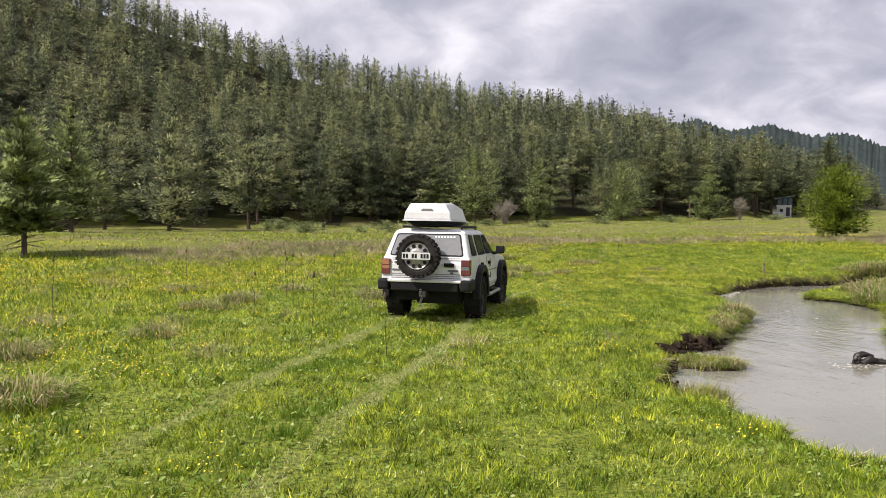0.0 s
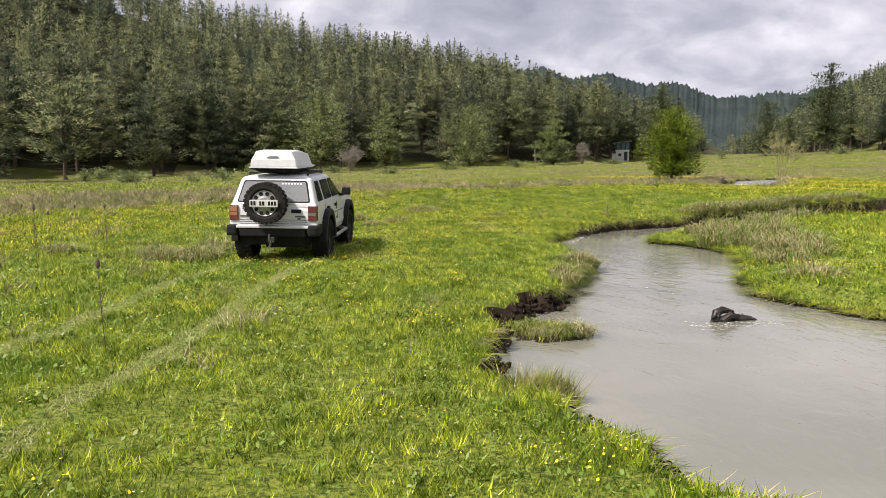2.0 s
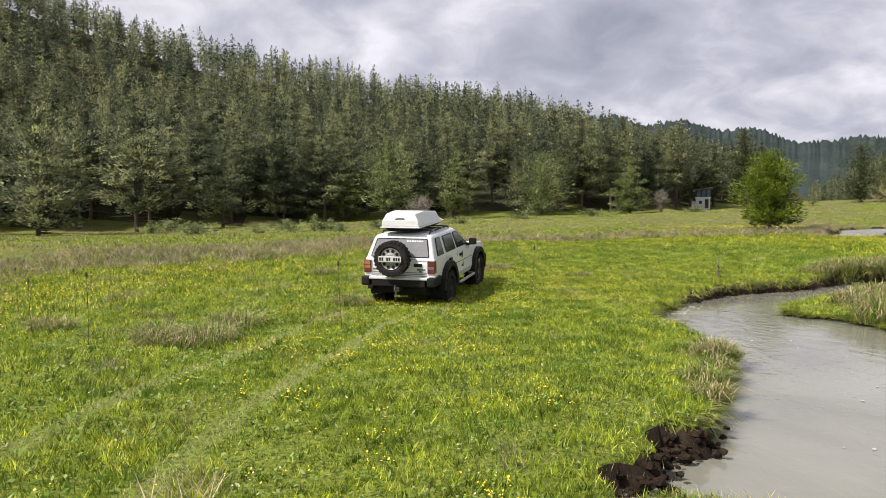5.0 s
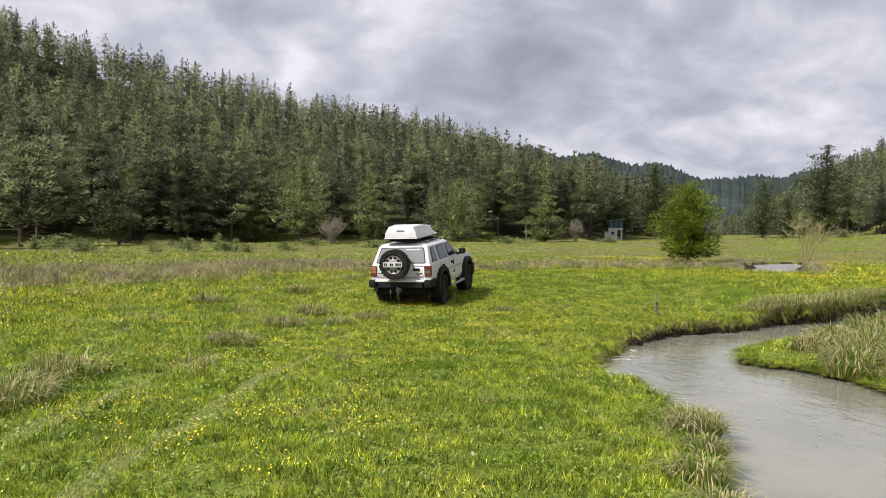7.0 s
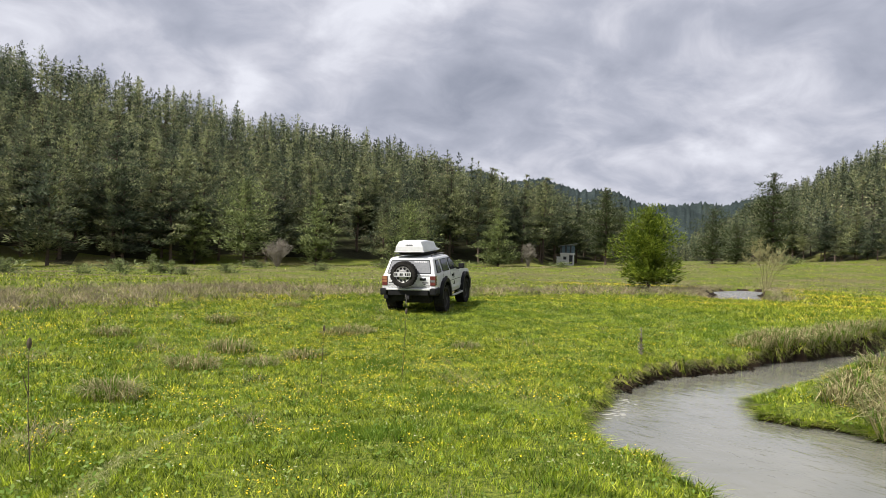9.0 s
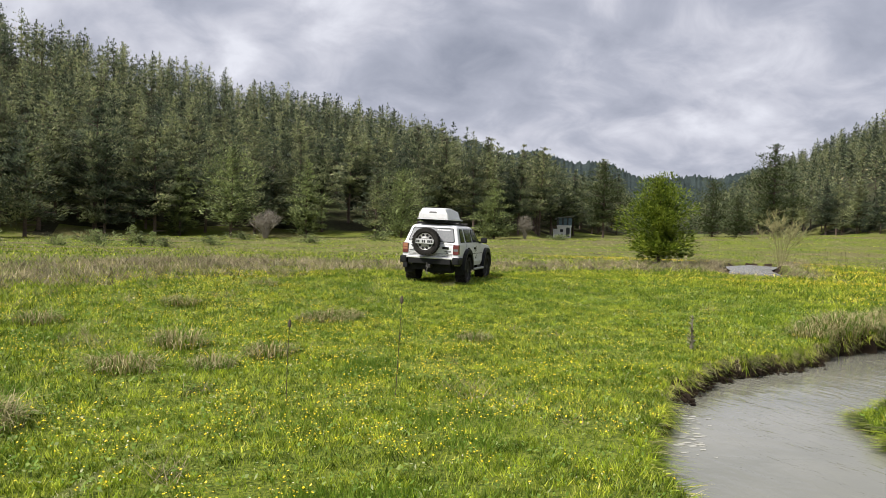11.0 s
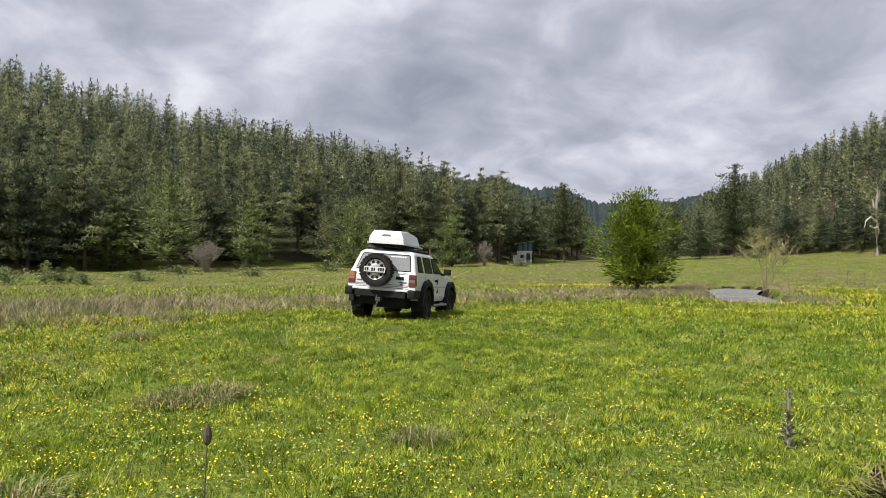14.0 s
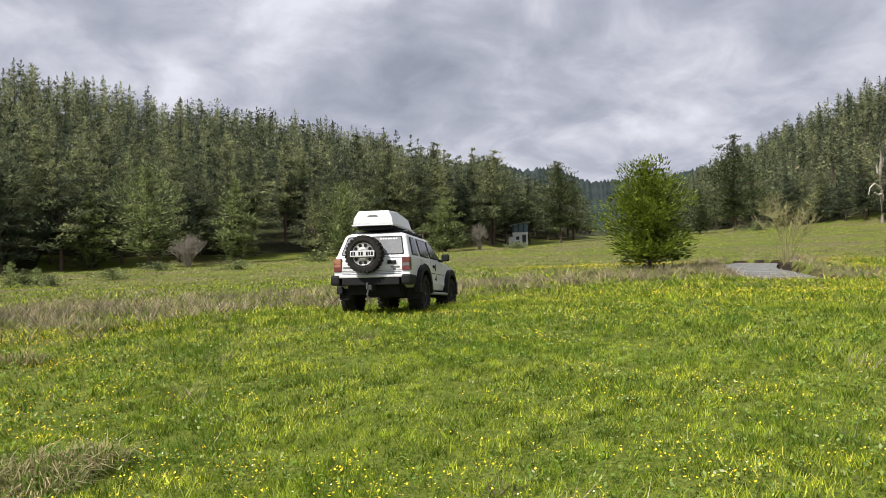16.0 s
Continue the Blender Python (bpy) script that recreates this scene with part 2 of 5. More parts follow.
def ground_z(x, y):
    x, y = np.asarray(x, float), np.asarray(y, float)
    z = 0.56 * smooth(24, 41, y + 0.35 * np.clip(x - 5, -12, 12)) * (1 - smooth(48, 85, y)) + 0.25 * smooth(42, 54, y) * smooth(10, 25, x)
    z = z - 0.12 * (1 - smooth(-3, 3, x)) * smooth(8, 20, y) * (1 - smooth(45, 70, y))
    z = z + np.interp(x, *FAR_RISE) * smooth(58, 114, y)
    z = z + 0.05 * waves(x, y, 7, 1) + 0.02 * waves(x, y, 2.1, 2)
    d = y - foot_left(x)
    z = z + np.interp(x, *LEFT_TOP) * np.clip(d / 72, 0, 1.0) ** 1.1 * (1 - smooth(240, 330, x))
    e = x - np.interp(y, *RIGHT_FOOT)
    z = z + np.minimum(0.5 * np.clip(e, 0, None), 51) * (1 - smooth(360, 500, y))
    z = z - 0.13 * np.exp(-((x - 2.6) ** 2 + (y - 22.5) ** 2) / 16)
    z = z - 0.2 * np.exp(-((x - 12.1) ** 2 + (y - 40.9) ** 2) / 3.5)
    dd = dist_to_line(x, y, DITCH)
    z = z - 0.42 * (1 - smooth(0.45, 1.1, dd))
    r = river_depth(x, y)
    far = 0.55 * smooth(30, 45, y)
    soft = np.where(y > 38, 4.5, 1.0)
    bank = smooth((-0.16 - 0.05 * waves(x, y, 0.8, 9)) * soft, 0.07 * soft, r)
    bank = np.clip(bank + 0.5 * bank * (1 - bank) * (waves(x, y, 0.33, 17) + 0.6 * waves(x, y, 0.17, 18)), 0, 1)
    land = z - 0.06 * smooth(-1.2, 0, r)
    near = (x > 5) & (x < 34) & (y > 2) & (y < 31) & (r < 0.3)
    gentle = np.full(x.shape, 99.0)
    right, left = dist_to_line(x[near], y[near], RIGHT_BANK), dist_to_line(x[near], y[near], LEFT_BANK)
    gentle[near] = np.where(right < left, WATER_Z + 0.04 + 0.26 * right * (1 + 0.5 * waves(x[near], y[near], 1.4, 14)), 99.0)
    land = np.minimum(land, gentle)
    z = land * (1 - bank) + (WATER_Z - 0.5 + far) * bank
    for sx, sy, sr in SHELVES:
        z = np.maximum(z, WATER_Z + 0.08 - 0.16 * ((x - sx) ** 2 + (y - sy) ** 2) / sr**2 * (1 + 0.45 * waves(x, y, 0.5, 15)) + 0.03 * waves(x, y, 0.21, 16))
    return z


def steps(fine0, fine1, step, far0, far1, grow, mid, wide):
    """Grid lines: even from fine0 to fine1, wider up to mid, then ever wider."""
    line = list(np.arange(fine0, fine1, step)) + list(np.arange(fine1, mid, wide))
    up, s = [line[-1]], wide
    while up[-1] < far1:
        s *= grow
        up.append(up[-1] + s)
    down, s = [line[0]], step
    while down[-1] > far0:
        s *= grow
        down.append(down[-1] - s)
    return np.array(down[:0:-1] + line + up[1:])


def mesh_from(name, verts, faces_flat, sides, mat, smooth_shade=False):
    """A mesh from arrays: vertices, and faces that all have the same number of sides."""
    me = bpy.data.meshes.new(name)
    verts = np.asarray(verts, np.float32)
    faces_flat = np.asarray(faces_flat, np.int32).ravel()
    count = len(faces_flat) // sides
    me.vertices.add(len(verts))
    me.vertices.foreach_set("co", verts.ravel())
    me.loops.add(len(faces_flat))
    me.loops.foreach_set("vertex_index", faces_flat)
    me.polygons.add(count)
    me.polygons.foreach_set("loop_start", np.arange(0, count * sides, sides, dtype=np.int32))
    me.polygons.foreach_set("loop_total", np.full(count, sides, np.int32))
    me.polygons.foreach_set("use_smooth", np.full(count, smooth_shade))
    me.materials.append(mat)
    me.update(calc_edges=True)
    return me


def build_ground():
    xs = steps(-6, 22, 0.12, -1800, 1800, 1.09, 47, 0.42)
    ys = steps(3, 30, 0.12, -300, 2600, 1.09, 67, 0.42)
    gx, gy = np.meshgrid(xs, ys)
    gz = ground_z(gx, gy)
    w, h = len(xs), len(ys)
    i = np.arange(w * h).reshape(h, w)
    quads = np.stack([i[:-1, :-1], i[:-1, 1:], i[1:, 1:], i[1:, :-1]], -1)
    me = mesh_from("ground", np.stack([gx, gy, gz], -1).reshape(-1, 3), quads, 4, MEADOW, True)
    me.materials.append(FOREST_FLOOR)
    edge = 2.5 * waves(gx, gy, 9, 61)
    wooded = (gy > foot_left(gx) + 2 + edge) | (gx > np.interp(gy, *RIGHT_FOOT) - 1 + edge)
    me.polygons.foreach_set("material_index", wooded[:-1, :-1].ravel().astype(np.int32))
    tagged(new("ground", me), "green meadow of grass with yellow flowers and brown banks", "ground", kind="structure")


def build_water():
    bm = bmesh.new()
    xs, ys = np.arange(0, 50, 0.5), np.arange(-14, 36, 0.5)
    rows = [[bm.verts.new((x, y, WATER_Z)) for x in xs] for y in ys]
    for a, b in zip(rows[:-1], rows[1:]):
        for k in range(len(xs) - 1):
            cx, cy = (a[k].co.x + a[k + 1].co.x) / 2, (a[k].co.y + b[k].co.y) / 2
            if river_depth(np.array([cx]), np.array([cy]))[0] > -1.2:
                bm.faces.new((a[k], a[k + 1], b[k + 1], b[k]))
    me = bpy.data.meshes.new("water")
    bm.to_mesh(me)
    me.materials.append(WATER)
    tagged(new("water", me), "milky grey-brown stream with small ripples", "water", kind="structure")
    for name, ring, z, mat, label in (
        ("water_pool", POOL.mean(0) + 1.03 * (POOL - POOL.mean(0)), 0.42, SILTY_WATER, "grey milky water in an upper bend of the stream"),
        ("water_ditch", [(4, 41.5), (24.5, 41.5), (24.5, 46.5), (4, 46.5)], 0.30, WATER, "thin shine of water in a meadow ditch"),
    ):
        me = mesh_from(name, [(x, y, z) for x, y in ring], list(range(len(ring))), len(ring), mat)
        tagged(new(name, me), label, "water", kind="structure")


build_ground()
build_water()


# ---- trees ----
def part(name, bm, mat, parent=None, label=""):
    me = bpy.data.meshes.new(name)
    bm.to_mesh(me)
    bm.free()
    me.materials.append(mat)
    ob = new(name, me)
    ob.parent = parent
    return tagged(ob, label)


def tube(bm, pts, radii, sides=6):
    """A tapered round limb along points."""
    rings = []
    for k, (p, r) in enumerate(zip(pts, radii)):
        p = Vector(p)
        ahead = Vector(pts[min(k + 1, len(pts) - 1)]) - Vector(pts[max(k - 1, 0)])
        q = ahead.to_track_quat("Z", "Y")
        rings.append([bm.verts.new(p + q @ Vector((r * math.cos(6.2832 * s / sides), r * math.sin(6.2832 * s / sides), 0))) for s in range(sides)])
    for a, b in zip(rings[:-1], rings[1:]):
        for s in range(sides):
            bm.faces.new((a[s], a[(s + 1) % sides], b[(s + 1) % sides], b[s]))
    bm.faces.new(rings[0][::-1])
    bm.faces.new(rings[-1])


def pine_cards(rng, height, base, width, count, size, shape):
    """Needle sprays of a pine, gathered into flat pads along whorled branches. Returns an array (n, 3, 3) and the limbs."""
    nr = np.random.RandomState(rng.randrange(10**9))
    levels = max(5, int((height - base) / (0.062 * height + 0.12)))
    fat, thick = (0.3, 0.75) if shape is ROUND else (0.28, 0.36)
    limbs, pads = [], []
    for level in range(levels):
        for b in range(6):
            u = float(np.clip((level + 0.5 + nr.normal(0, 0.32)) / levels, 0, 0.97))
            z = base + (height - base) * u
            reach = width * shape(u) * nr.uniform(0.62, 1.18) + 0.1
            az = b * 1.047 + level * 0.6 + nr.uniform(-0.4, 0.4)
            lift = nr.uniform(-0.12, 0.22) + 0.5 * u * u
            limbs.append((z, reach, az, lift))
            for s in (0.42, 0.92) if reach > 0.25 * width else (0.75,):
                d, side = reach * s * nr.uniform(0.85, 1.05), nr.normal(0, 0.12 * reach)
                pads.append((math.cos(az) * d - math.sin(az) * side, math.sin(az) * d + math.cos(az) * side, z + lift * d + 0.1 * d * d / max(reach, 0.3), fat * reach + 0.06 * width, az, u))
    pads = np.array(pads)
    pick = pads[nr.choice(len(pads), count, p=pads[:, 3] ** 1.7 / (pads[:, 3] ** 1.7).sum())]
    ball = nr.normal(0, 1, (count, 3))
    ball *= nr.uniform(0.4, 1.0, (count, 1)) / np.linalg.norm(ball, axis=1, keepdims=True)
    c = pick[:, :3] + ball * pick[:, 3:4] * (1, 1, thick)
    az, u = pick[:, 4] + nr.normal(0, 0.5, count), pick[:, 5]
    away = np.stack([np.cos(az), np.sin(az), nr.uniform(-0.1, 0.8, count) + 1.3 * u * u], 1) + 0.8 * ball * (1, 1, 0.6)
    grow = size * (1.1 - 0.6 * u)
    # broad sprays close to the stem
    k = count // 6
    inner = nr.choice(len(pads), k)
    c[:k] = pads[inner, :3] * np.stack([f := nr.uniform(0.05, 0.6, k), f, np.ones(k)], 1)
    u[:k] = pads[inner, 5]
    grow[:k] = size * (1.9 - 1.2 * u[:k])
    away /= np.linalg.norm(away, axis=1, keepdims=True)
    flat = np.cross(away, (0, 0, 1.0))
    flat /= np.linalg.norm(flat, axis=1, keepdims=True) + 1e-9
    t = nr.normal(0, 0.5, (count, 1))
    across = flat * np.cos(t) + np.cross(away, flat) * np.sin(t)
    l, w = (grow * nr.uniform(0.6, 1.4, count))[:, None], (grow * nr.uniform(0.16, 0.34, count))[:, None]
    out = np.stack([c - across * w, c + across * w, c + away * l], 1)
    tips = []
    for _ in range(5):
        a = nr.uniform(0, 6.28)
        o = np.array((math.cos(a), math.sin(a), 0)) * size * 0.16
        top = np.array((0, 0, height))
        tips.append((top - (0, 0, size * 1.2) - o, top - (0, 0, size * 1.0) + o, top + (o[0], o[1], size * 0.25)))
    return np.concatenate([out, np.array(tips)]), limbs


CONE = lambda u: (1 - u ** 1.45) ** 0.95 * (0.72 + 0.28 * min(1, u * 4)) + 0.02
ROUND = lambda u: math.sqrt(max(0.0, 1 - (2 * u - 0.8) ** 2 / 1.6)) * (1 - 0.18 * u)
OPEN = lambda u: (0.4 + 0.6 * math.sin(min(1, u * 1.9 + 0.2) * 1.57)) * (1 - u ** 2.2) ** 0.9 + 0.02


def build_pine(seed, height, base, width, count, size, shape, needles, label, lean=0.2, trunk_r=0.16):
    rng = random.Random(seed)
    tree = new("pine_tree")
    cards, limbs = pine_cards(rng, height, base, width, count, size, shape)
    bm = bmesh.new()
    bend = rng.uniform(-lean, lean)
    stem = [(bend * math.sin(h * 0.5), bend * math.cos(h * 0.4) * 0.5, h * height) for h in (-0.03, 0.05, 0.25, 0.5, 0.75, 0.97)]
    tube(bm, stem, [trunk_r * 1.35, trunk_r, trunk_r * 0.85, trunk_r * 0.6, trunk_r * 0.32, 0.02], 8)
    for z, reach, az, lift in limbs:
        if rng.random() < 0.6:
            tip = (math.cos(az) * reach * 0.85, math.sin(az) * reach * 0.85, z + lift * reach * 0.85)
            tube(bm, [(0, 0, z), (tip[0] * 0.5, tip[1] * 0.5, z + lift * reach * 0.4), tip], [trunk_r * 0.28, trunk_r * 0.17, 0.012], 4)
    for _ in range(9):
        z, az, reach = rng.uniform(0.3, 1.0) * max(base, 0.8), rng.uniform(0, 6.28), width * rng.uniform(0.25, 0.6)
        tube(bm, [(0, 0, z), (math.cos(az) * reach, math.sin(az) * reach, z + rng.uniform(-0.4, 0.2))], [trunk_r * 0.2, 0.012], 4)
    part("trunk", bm, BARK, tree)
    v = cards.reshape(-1, 3)
    me = mesh_from("crown", v, np.arange(len(v)), 3, needles)
    crown = new("crown", me)
    crown.parent = tree
    return tagged(tree, label, "tree")


def on_ground(x, y):
    return float(ground_z(np.array([x]), np.array([y]))[0])


def plant(kinds, spots, group, sizes):
    rng = random.Random(77)
    for k, (x, y) in enumerate(spots):
        src = kinds[rng.randrange(len(kinds))]
        s = rng.uniform(*sizes)
        ob = copy_thing(src, pose(x, y, on_ground(x, y) - 0.05, rng.uniform(-2, 2), rng.uniform(-2, 2), rng.uniform(0, 360)))
        ob.scale = (s, s, s * rng.uniform(0.9, 1.12))
        tagged(ob, group=group)


def forest_spots(seed, x0, x1, d0, d1, gap):
    rng = random.Random(seed)
    out = []
    y_of = lambda x: float(foot_left(x))
    x = x0
    while x < x1:
        d = d0
        while d < d1:
            px, pd = x + rng.uniform(-0.45, 0.45) * gap, d + rng.uniform(-0.45, 0.45) * gap
            out.append((px, y_of(px) + pd))
            d += gap
        x += gap
    return out


def build_woods(name, spots, count, size, h_range, seed, label):
    """Many pines in one mesh."""
    rng = random.Random(seed)
    kinds = [pine_cards(random.Random(seed + k), 14, rng.uniform(0.8, 3.0), rng.uniform(2.4, 3.2), count, size, (CONE, OPEN, OPEN)[k % 3])[0].reshape(-1, 3) for k in range(6)]
    stem_v = np.array([(0.16 * math.cos(a), 0.16 * math.sin(a), 0) for a in (0, 2.09, 4.19)] + [(0, 0, 12.5)] * 1, float)
    verts, tall = [], []
    xs = np.array([p[0] for p in spots])
    ys = np.array([p[1] for p in spots])
    zs = ground_z(xs, ys)
    for x, y, z in zip(xs, ys, zs):
        k = kinds[rng.randrange(6)]
        a, s = rng.uniform(0, 6.28), rng.uniform(*h_range)
        w = s * rng.uniform(0.85, 1.2)
        tall.append(s)
        c, sn = math.cos(a) * w, math.sin(a) * w
        verts.append(np.stack([x + k[:, 0] * c - k[:, 1] * sn, y + k[:, 0] * sn + k[:, 1] * c, z + k[:, 2] * s], 1))
    v = np.concatenate(verts)
    me = mesh_from(name, v, np.arange(len(v)), 3, NEEDLES)
    woods = tagged(new(name, me), label, "forest", kind="stuff")
    tv, tf = [], []
    for n, (x, y, z) in enumerate(zip(xs, ys, zs)):
        tv.append(stem_v * (1, 1, tall[n]) + (x, y, z - 0.2))
        tf.append(np.array([(0, 1, 3), (1, 2, 3), (2, 0, 3)]) + 4 * n)
    me = mesh_from("trunks", np.concatenate(tv), np.concatenate(tf), 3, BARK)
    ob = new("trunks", me)
    ob.parent = woods
    tagged(ob, kind="stuff")


def build_forest():
    kinds = [
        build_pine(11, 13.5, 2.4, 3.6, 5200, 0.42, CONE, NEEDLES, "tall dark green pine at the forest edge", trunk_r=0.2),
        build_pine(12, 15.0, 4.2, 3.2, 5000, 0.42, OPEN, NEEDLES, "tall dark green pine at the forest edge", trunk_r=0.2),
        build_pine(13, 11.0, 1.4, 3.1, 4600, 0.38, CONE, NEEDLES, "tall dark green pine at the forest edge", trunk_r=0.17),
        build_pine(14, 14.0, 3.6, 3.9, 5400, 0.44, OPEN, NEEDLES, "tall dark green pine at the forest edge", trunk_r=0.22),
    ]
    for k, ob in enumerate(kinds):
        x = -52 + 31 * k
        y = float(foot_left(x)) + 4
        ob.matrix_basis = pose(x, y, on_ground(x, y))
        tagged(ob, group="pines of the forest edge")
    plant(kinds, forest_spots(1, -75, 92, 1.5, 9, 5.2), "pines of the forest edge", (0.75, 1.1))
    build_woods("forest", forest_spots(2, -115, 150, 9, 36, 5.0), 1250, 0.62, (0.64, 0.92), 3, "dense pine forest at the foot of the hill")
    build_woods("forest_upper", forest_spots(5, -128, 215, 36, 90, 3.9), 420, 0.86, (0.5, 0.66), 6, "dense pine forest covering the hillside")
    rng = random.Random(19)
    plant(kinds, [(float(np.interp(y, *RIGHT_FOOT)) + rng.uniform(-2.5, 2.5), y) for y in np.arange(84, 190, 3.1)], "pines of the forest edge", (0.4, 0.85))
    right = []
    rng = random.Random(9)
    y = 70.0
    while y < 470:
        d = 1.0
        while d < 80:
            px = float(np.interp(y, *RIGHT_FOOT)) + d + rng.uniform(-2, 2)
            right.append((px, y + rng.uniform(-2, 2)))
            d += (3.4 if d < 9 else 5.4) + y / 80
        y += 4.5 + y / 90
    build_woods("forest_far_side", right, 480, 0.85, (0.55, 0.85), 4, "dense pine forest on the opposite hill")


build_forest()


# ---- distant hills ----
def build_distance():
    m, n, b = material("hazed_distant_woods", 0.95, 0.0, 0.1)
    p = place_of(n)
    # Haze of the distance is mixed into this blue-green woodland colour
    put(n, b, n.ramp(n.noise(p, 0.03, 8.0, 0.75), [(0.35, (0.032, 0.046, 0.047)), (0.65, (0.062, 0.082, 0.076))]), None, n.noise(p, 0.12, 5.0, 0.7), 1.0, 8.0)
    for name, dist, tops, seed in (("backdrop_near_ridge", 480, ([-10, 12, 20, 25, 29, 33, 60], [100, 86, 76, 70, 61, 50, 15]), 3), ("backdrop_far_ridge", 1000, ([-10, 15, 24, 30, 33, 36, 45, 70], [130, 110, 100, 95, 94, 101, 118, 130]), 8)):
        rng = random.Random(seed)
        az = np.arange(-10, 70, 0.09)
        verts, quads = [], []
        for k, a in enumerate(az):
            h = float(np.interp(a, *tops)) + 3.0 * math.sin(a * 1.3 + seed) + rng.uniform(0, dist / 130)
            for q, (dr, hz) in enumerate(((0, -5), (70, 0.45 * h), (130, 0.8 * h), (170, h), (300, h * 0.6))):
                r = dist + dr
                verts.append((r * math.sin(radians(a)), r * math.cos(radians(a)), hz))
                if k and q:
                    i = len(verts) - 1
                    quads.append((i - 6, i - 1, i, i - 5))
        tagged(new(name, mesh_from(name, verts, quads, 4, m, True)), "distant wooded ridge with haze painted blue-green", "hill", kind="structure")


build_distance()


# ---- single trees ----
def stand(ob, x, y, turn=0.0, scale=1.0, sink=0.05):
    ob.matrix_basis = pose(x, y, on_ground(x, y) - sink, 0, 0, turn) @ Matrix.Diagonal((scale, scale, scale, 1))
    return ob


NEEDLES_GREY = blades("grey_pine_needles", [(0.0, (0.07, 0.10, 0.045)), (0.5, (0.21, 0.255, 0.112)), (1.0, (0.31, 0.35, 0.16))], (0.23, 0.27, 0.11), 0.3, 0.42, [(1.3, (0.55, 0.57, 0.55), (1.45, 1.42, 1.3))])
# Darkened copy of the needle colours: the far pines' shade is put in here
NEEDLES_SHADED = blades("shaded_pine_needles", [(0.0, (0.035, 0.05, 0.022)), (0.5, (0.075, 0.10, 0.042)), (1.0, (0.125, 0.145, 0.062))], (0.09, 0.11, 0.045), 0.3, 0.3)


def build_meadow_trees():
    stand(build_pine(21, 4.45, 0.2, 1.9, 12000, 0.25, ROUND, NEEDLES_BRIGHT, "round bushy bright green young pine in the meadow", 0.05, 0.09), 26.8, 51.8)
    for seed, x, y, h, base, w, shape, count, label in (
        (22, 4.4, 108, 10.3, 1.6, 3.9, ROUND, 2200, "broad grey-green pine standing before the forest"),
        (23, 13.6, 110, 9.8, 0.4, 2.9, CONE, 2000, "pointed dense pine standing before the forest"),
        (24, 26.2, 112, 8.4, 0.6, 3.9, ROUND, 2200, "low broad grey-green pine standing before the forest"),
        (25, 39.1, 112, 8.2, 0.3, 3.2, CONE, 1900, "low broad grey-green pine standing before the forest"),
        (26, -9.9, 112, 11.0, 1.0, 3.3, CONE, 1900, "pointed dense pine standing before the forest"),
        (27, -1.5, 114, 9.5, 0.6, 2.5, CONE, 1600, "slim pine standing before the forest"),
        (28, 96.3, 126, 16.2, 2.2, 5.4, OPEN, 2600, "tall spreading dark pine at the far meadow edge"),
        (29, 83.9, 126, 9.3, 0.5, 4.2, ROUND, 1900, "rounded dark pine at the far meadow edge"),
        (30, 82.8, 118, 6.2, 0.3, 2.6, ROUND, 1400, "small dense pine at the far meadow edge"),
        (31, 68.6, 136, 13.5, 2.6, 4.6, OPEN, 2200, "spreading dark pine beside the hut"),
        (32, 62.8, 142, 11.5, 2.0, 4.4, OPEN, 1900, "spreading dark pine beside the hut"),
        (33, -18.6, 33.2, 6.4, 0.9, 1.75, CONE, 2600, "slender young pine alone at the meadow edge"),
        (34, -28.6, 58, 9.6, 1.0, 3.0, CONE, 2200, "slender young pine alone at the meadow edge"),
        (35, -34, 62, 9.0, 0.8, 2.8, CONE, 2000, "slender young pine alone at the meadow edge"),
        (36, -30.4, 84, 15.0, 0.5, 4.9, CONE, 2600, "large spreading pine with low dead branches"),
        (37, -25.3, 98, 15.5, 2.2, 5.2, OPEN, 2600, "large dark spreading pine at the forest edge"),
        (38, -41.2, 92, 14.5, 1.0, 4.0, CONE, 2200, "large dark spreading pine at the forest edge"),
        (39, -16.5, 104, 13.0, 1.5, 4.2, CONE, 2200, "large dark spreading pine at the forest edge"),
    ):
        tree = build_pine(seed, h, base, w, int(count * 2.1), 0.30 + 0.014 * h, shape, NEEDLES_SHADED if 28 <= seed <= 32 else NEEDLES if h > 10.5 else NEEDLES_GREY, label, 0.25, 0.05 + 0.011 * h)
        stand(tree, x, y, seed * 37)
    for seed, x, y, h in ((51, -3.5, 80, 1.7), (52, -3.0, 82, 1.1), (53, -18.7, 80, 1.3), (54, 70.5, 118, 2.6), (55, -2.0, 80.5, 1.2)):
        stand(build_pine(seed, h, 0.1, 0.45 * h, 420, 0.22, CONE, NEEDLES_GREY, "knee-high bushy pine sapling in the meadow", 0.05, 0.04), x, y, 0)


build_meadow_trees()


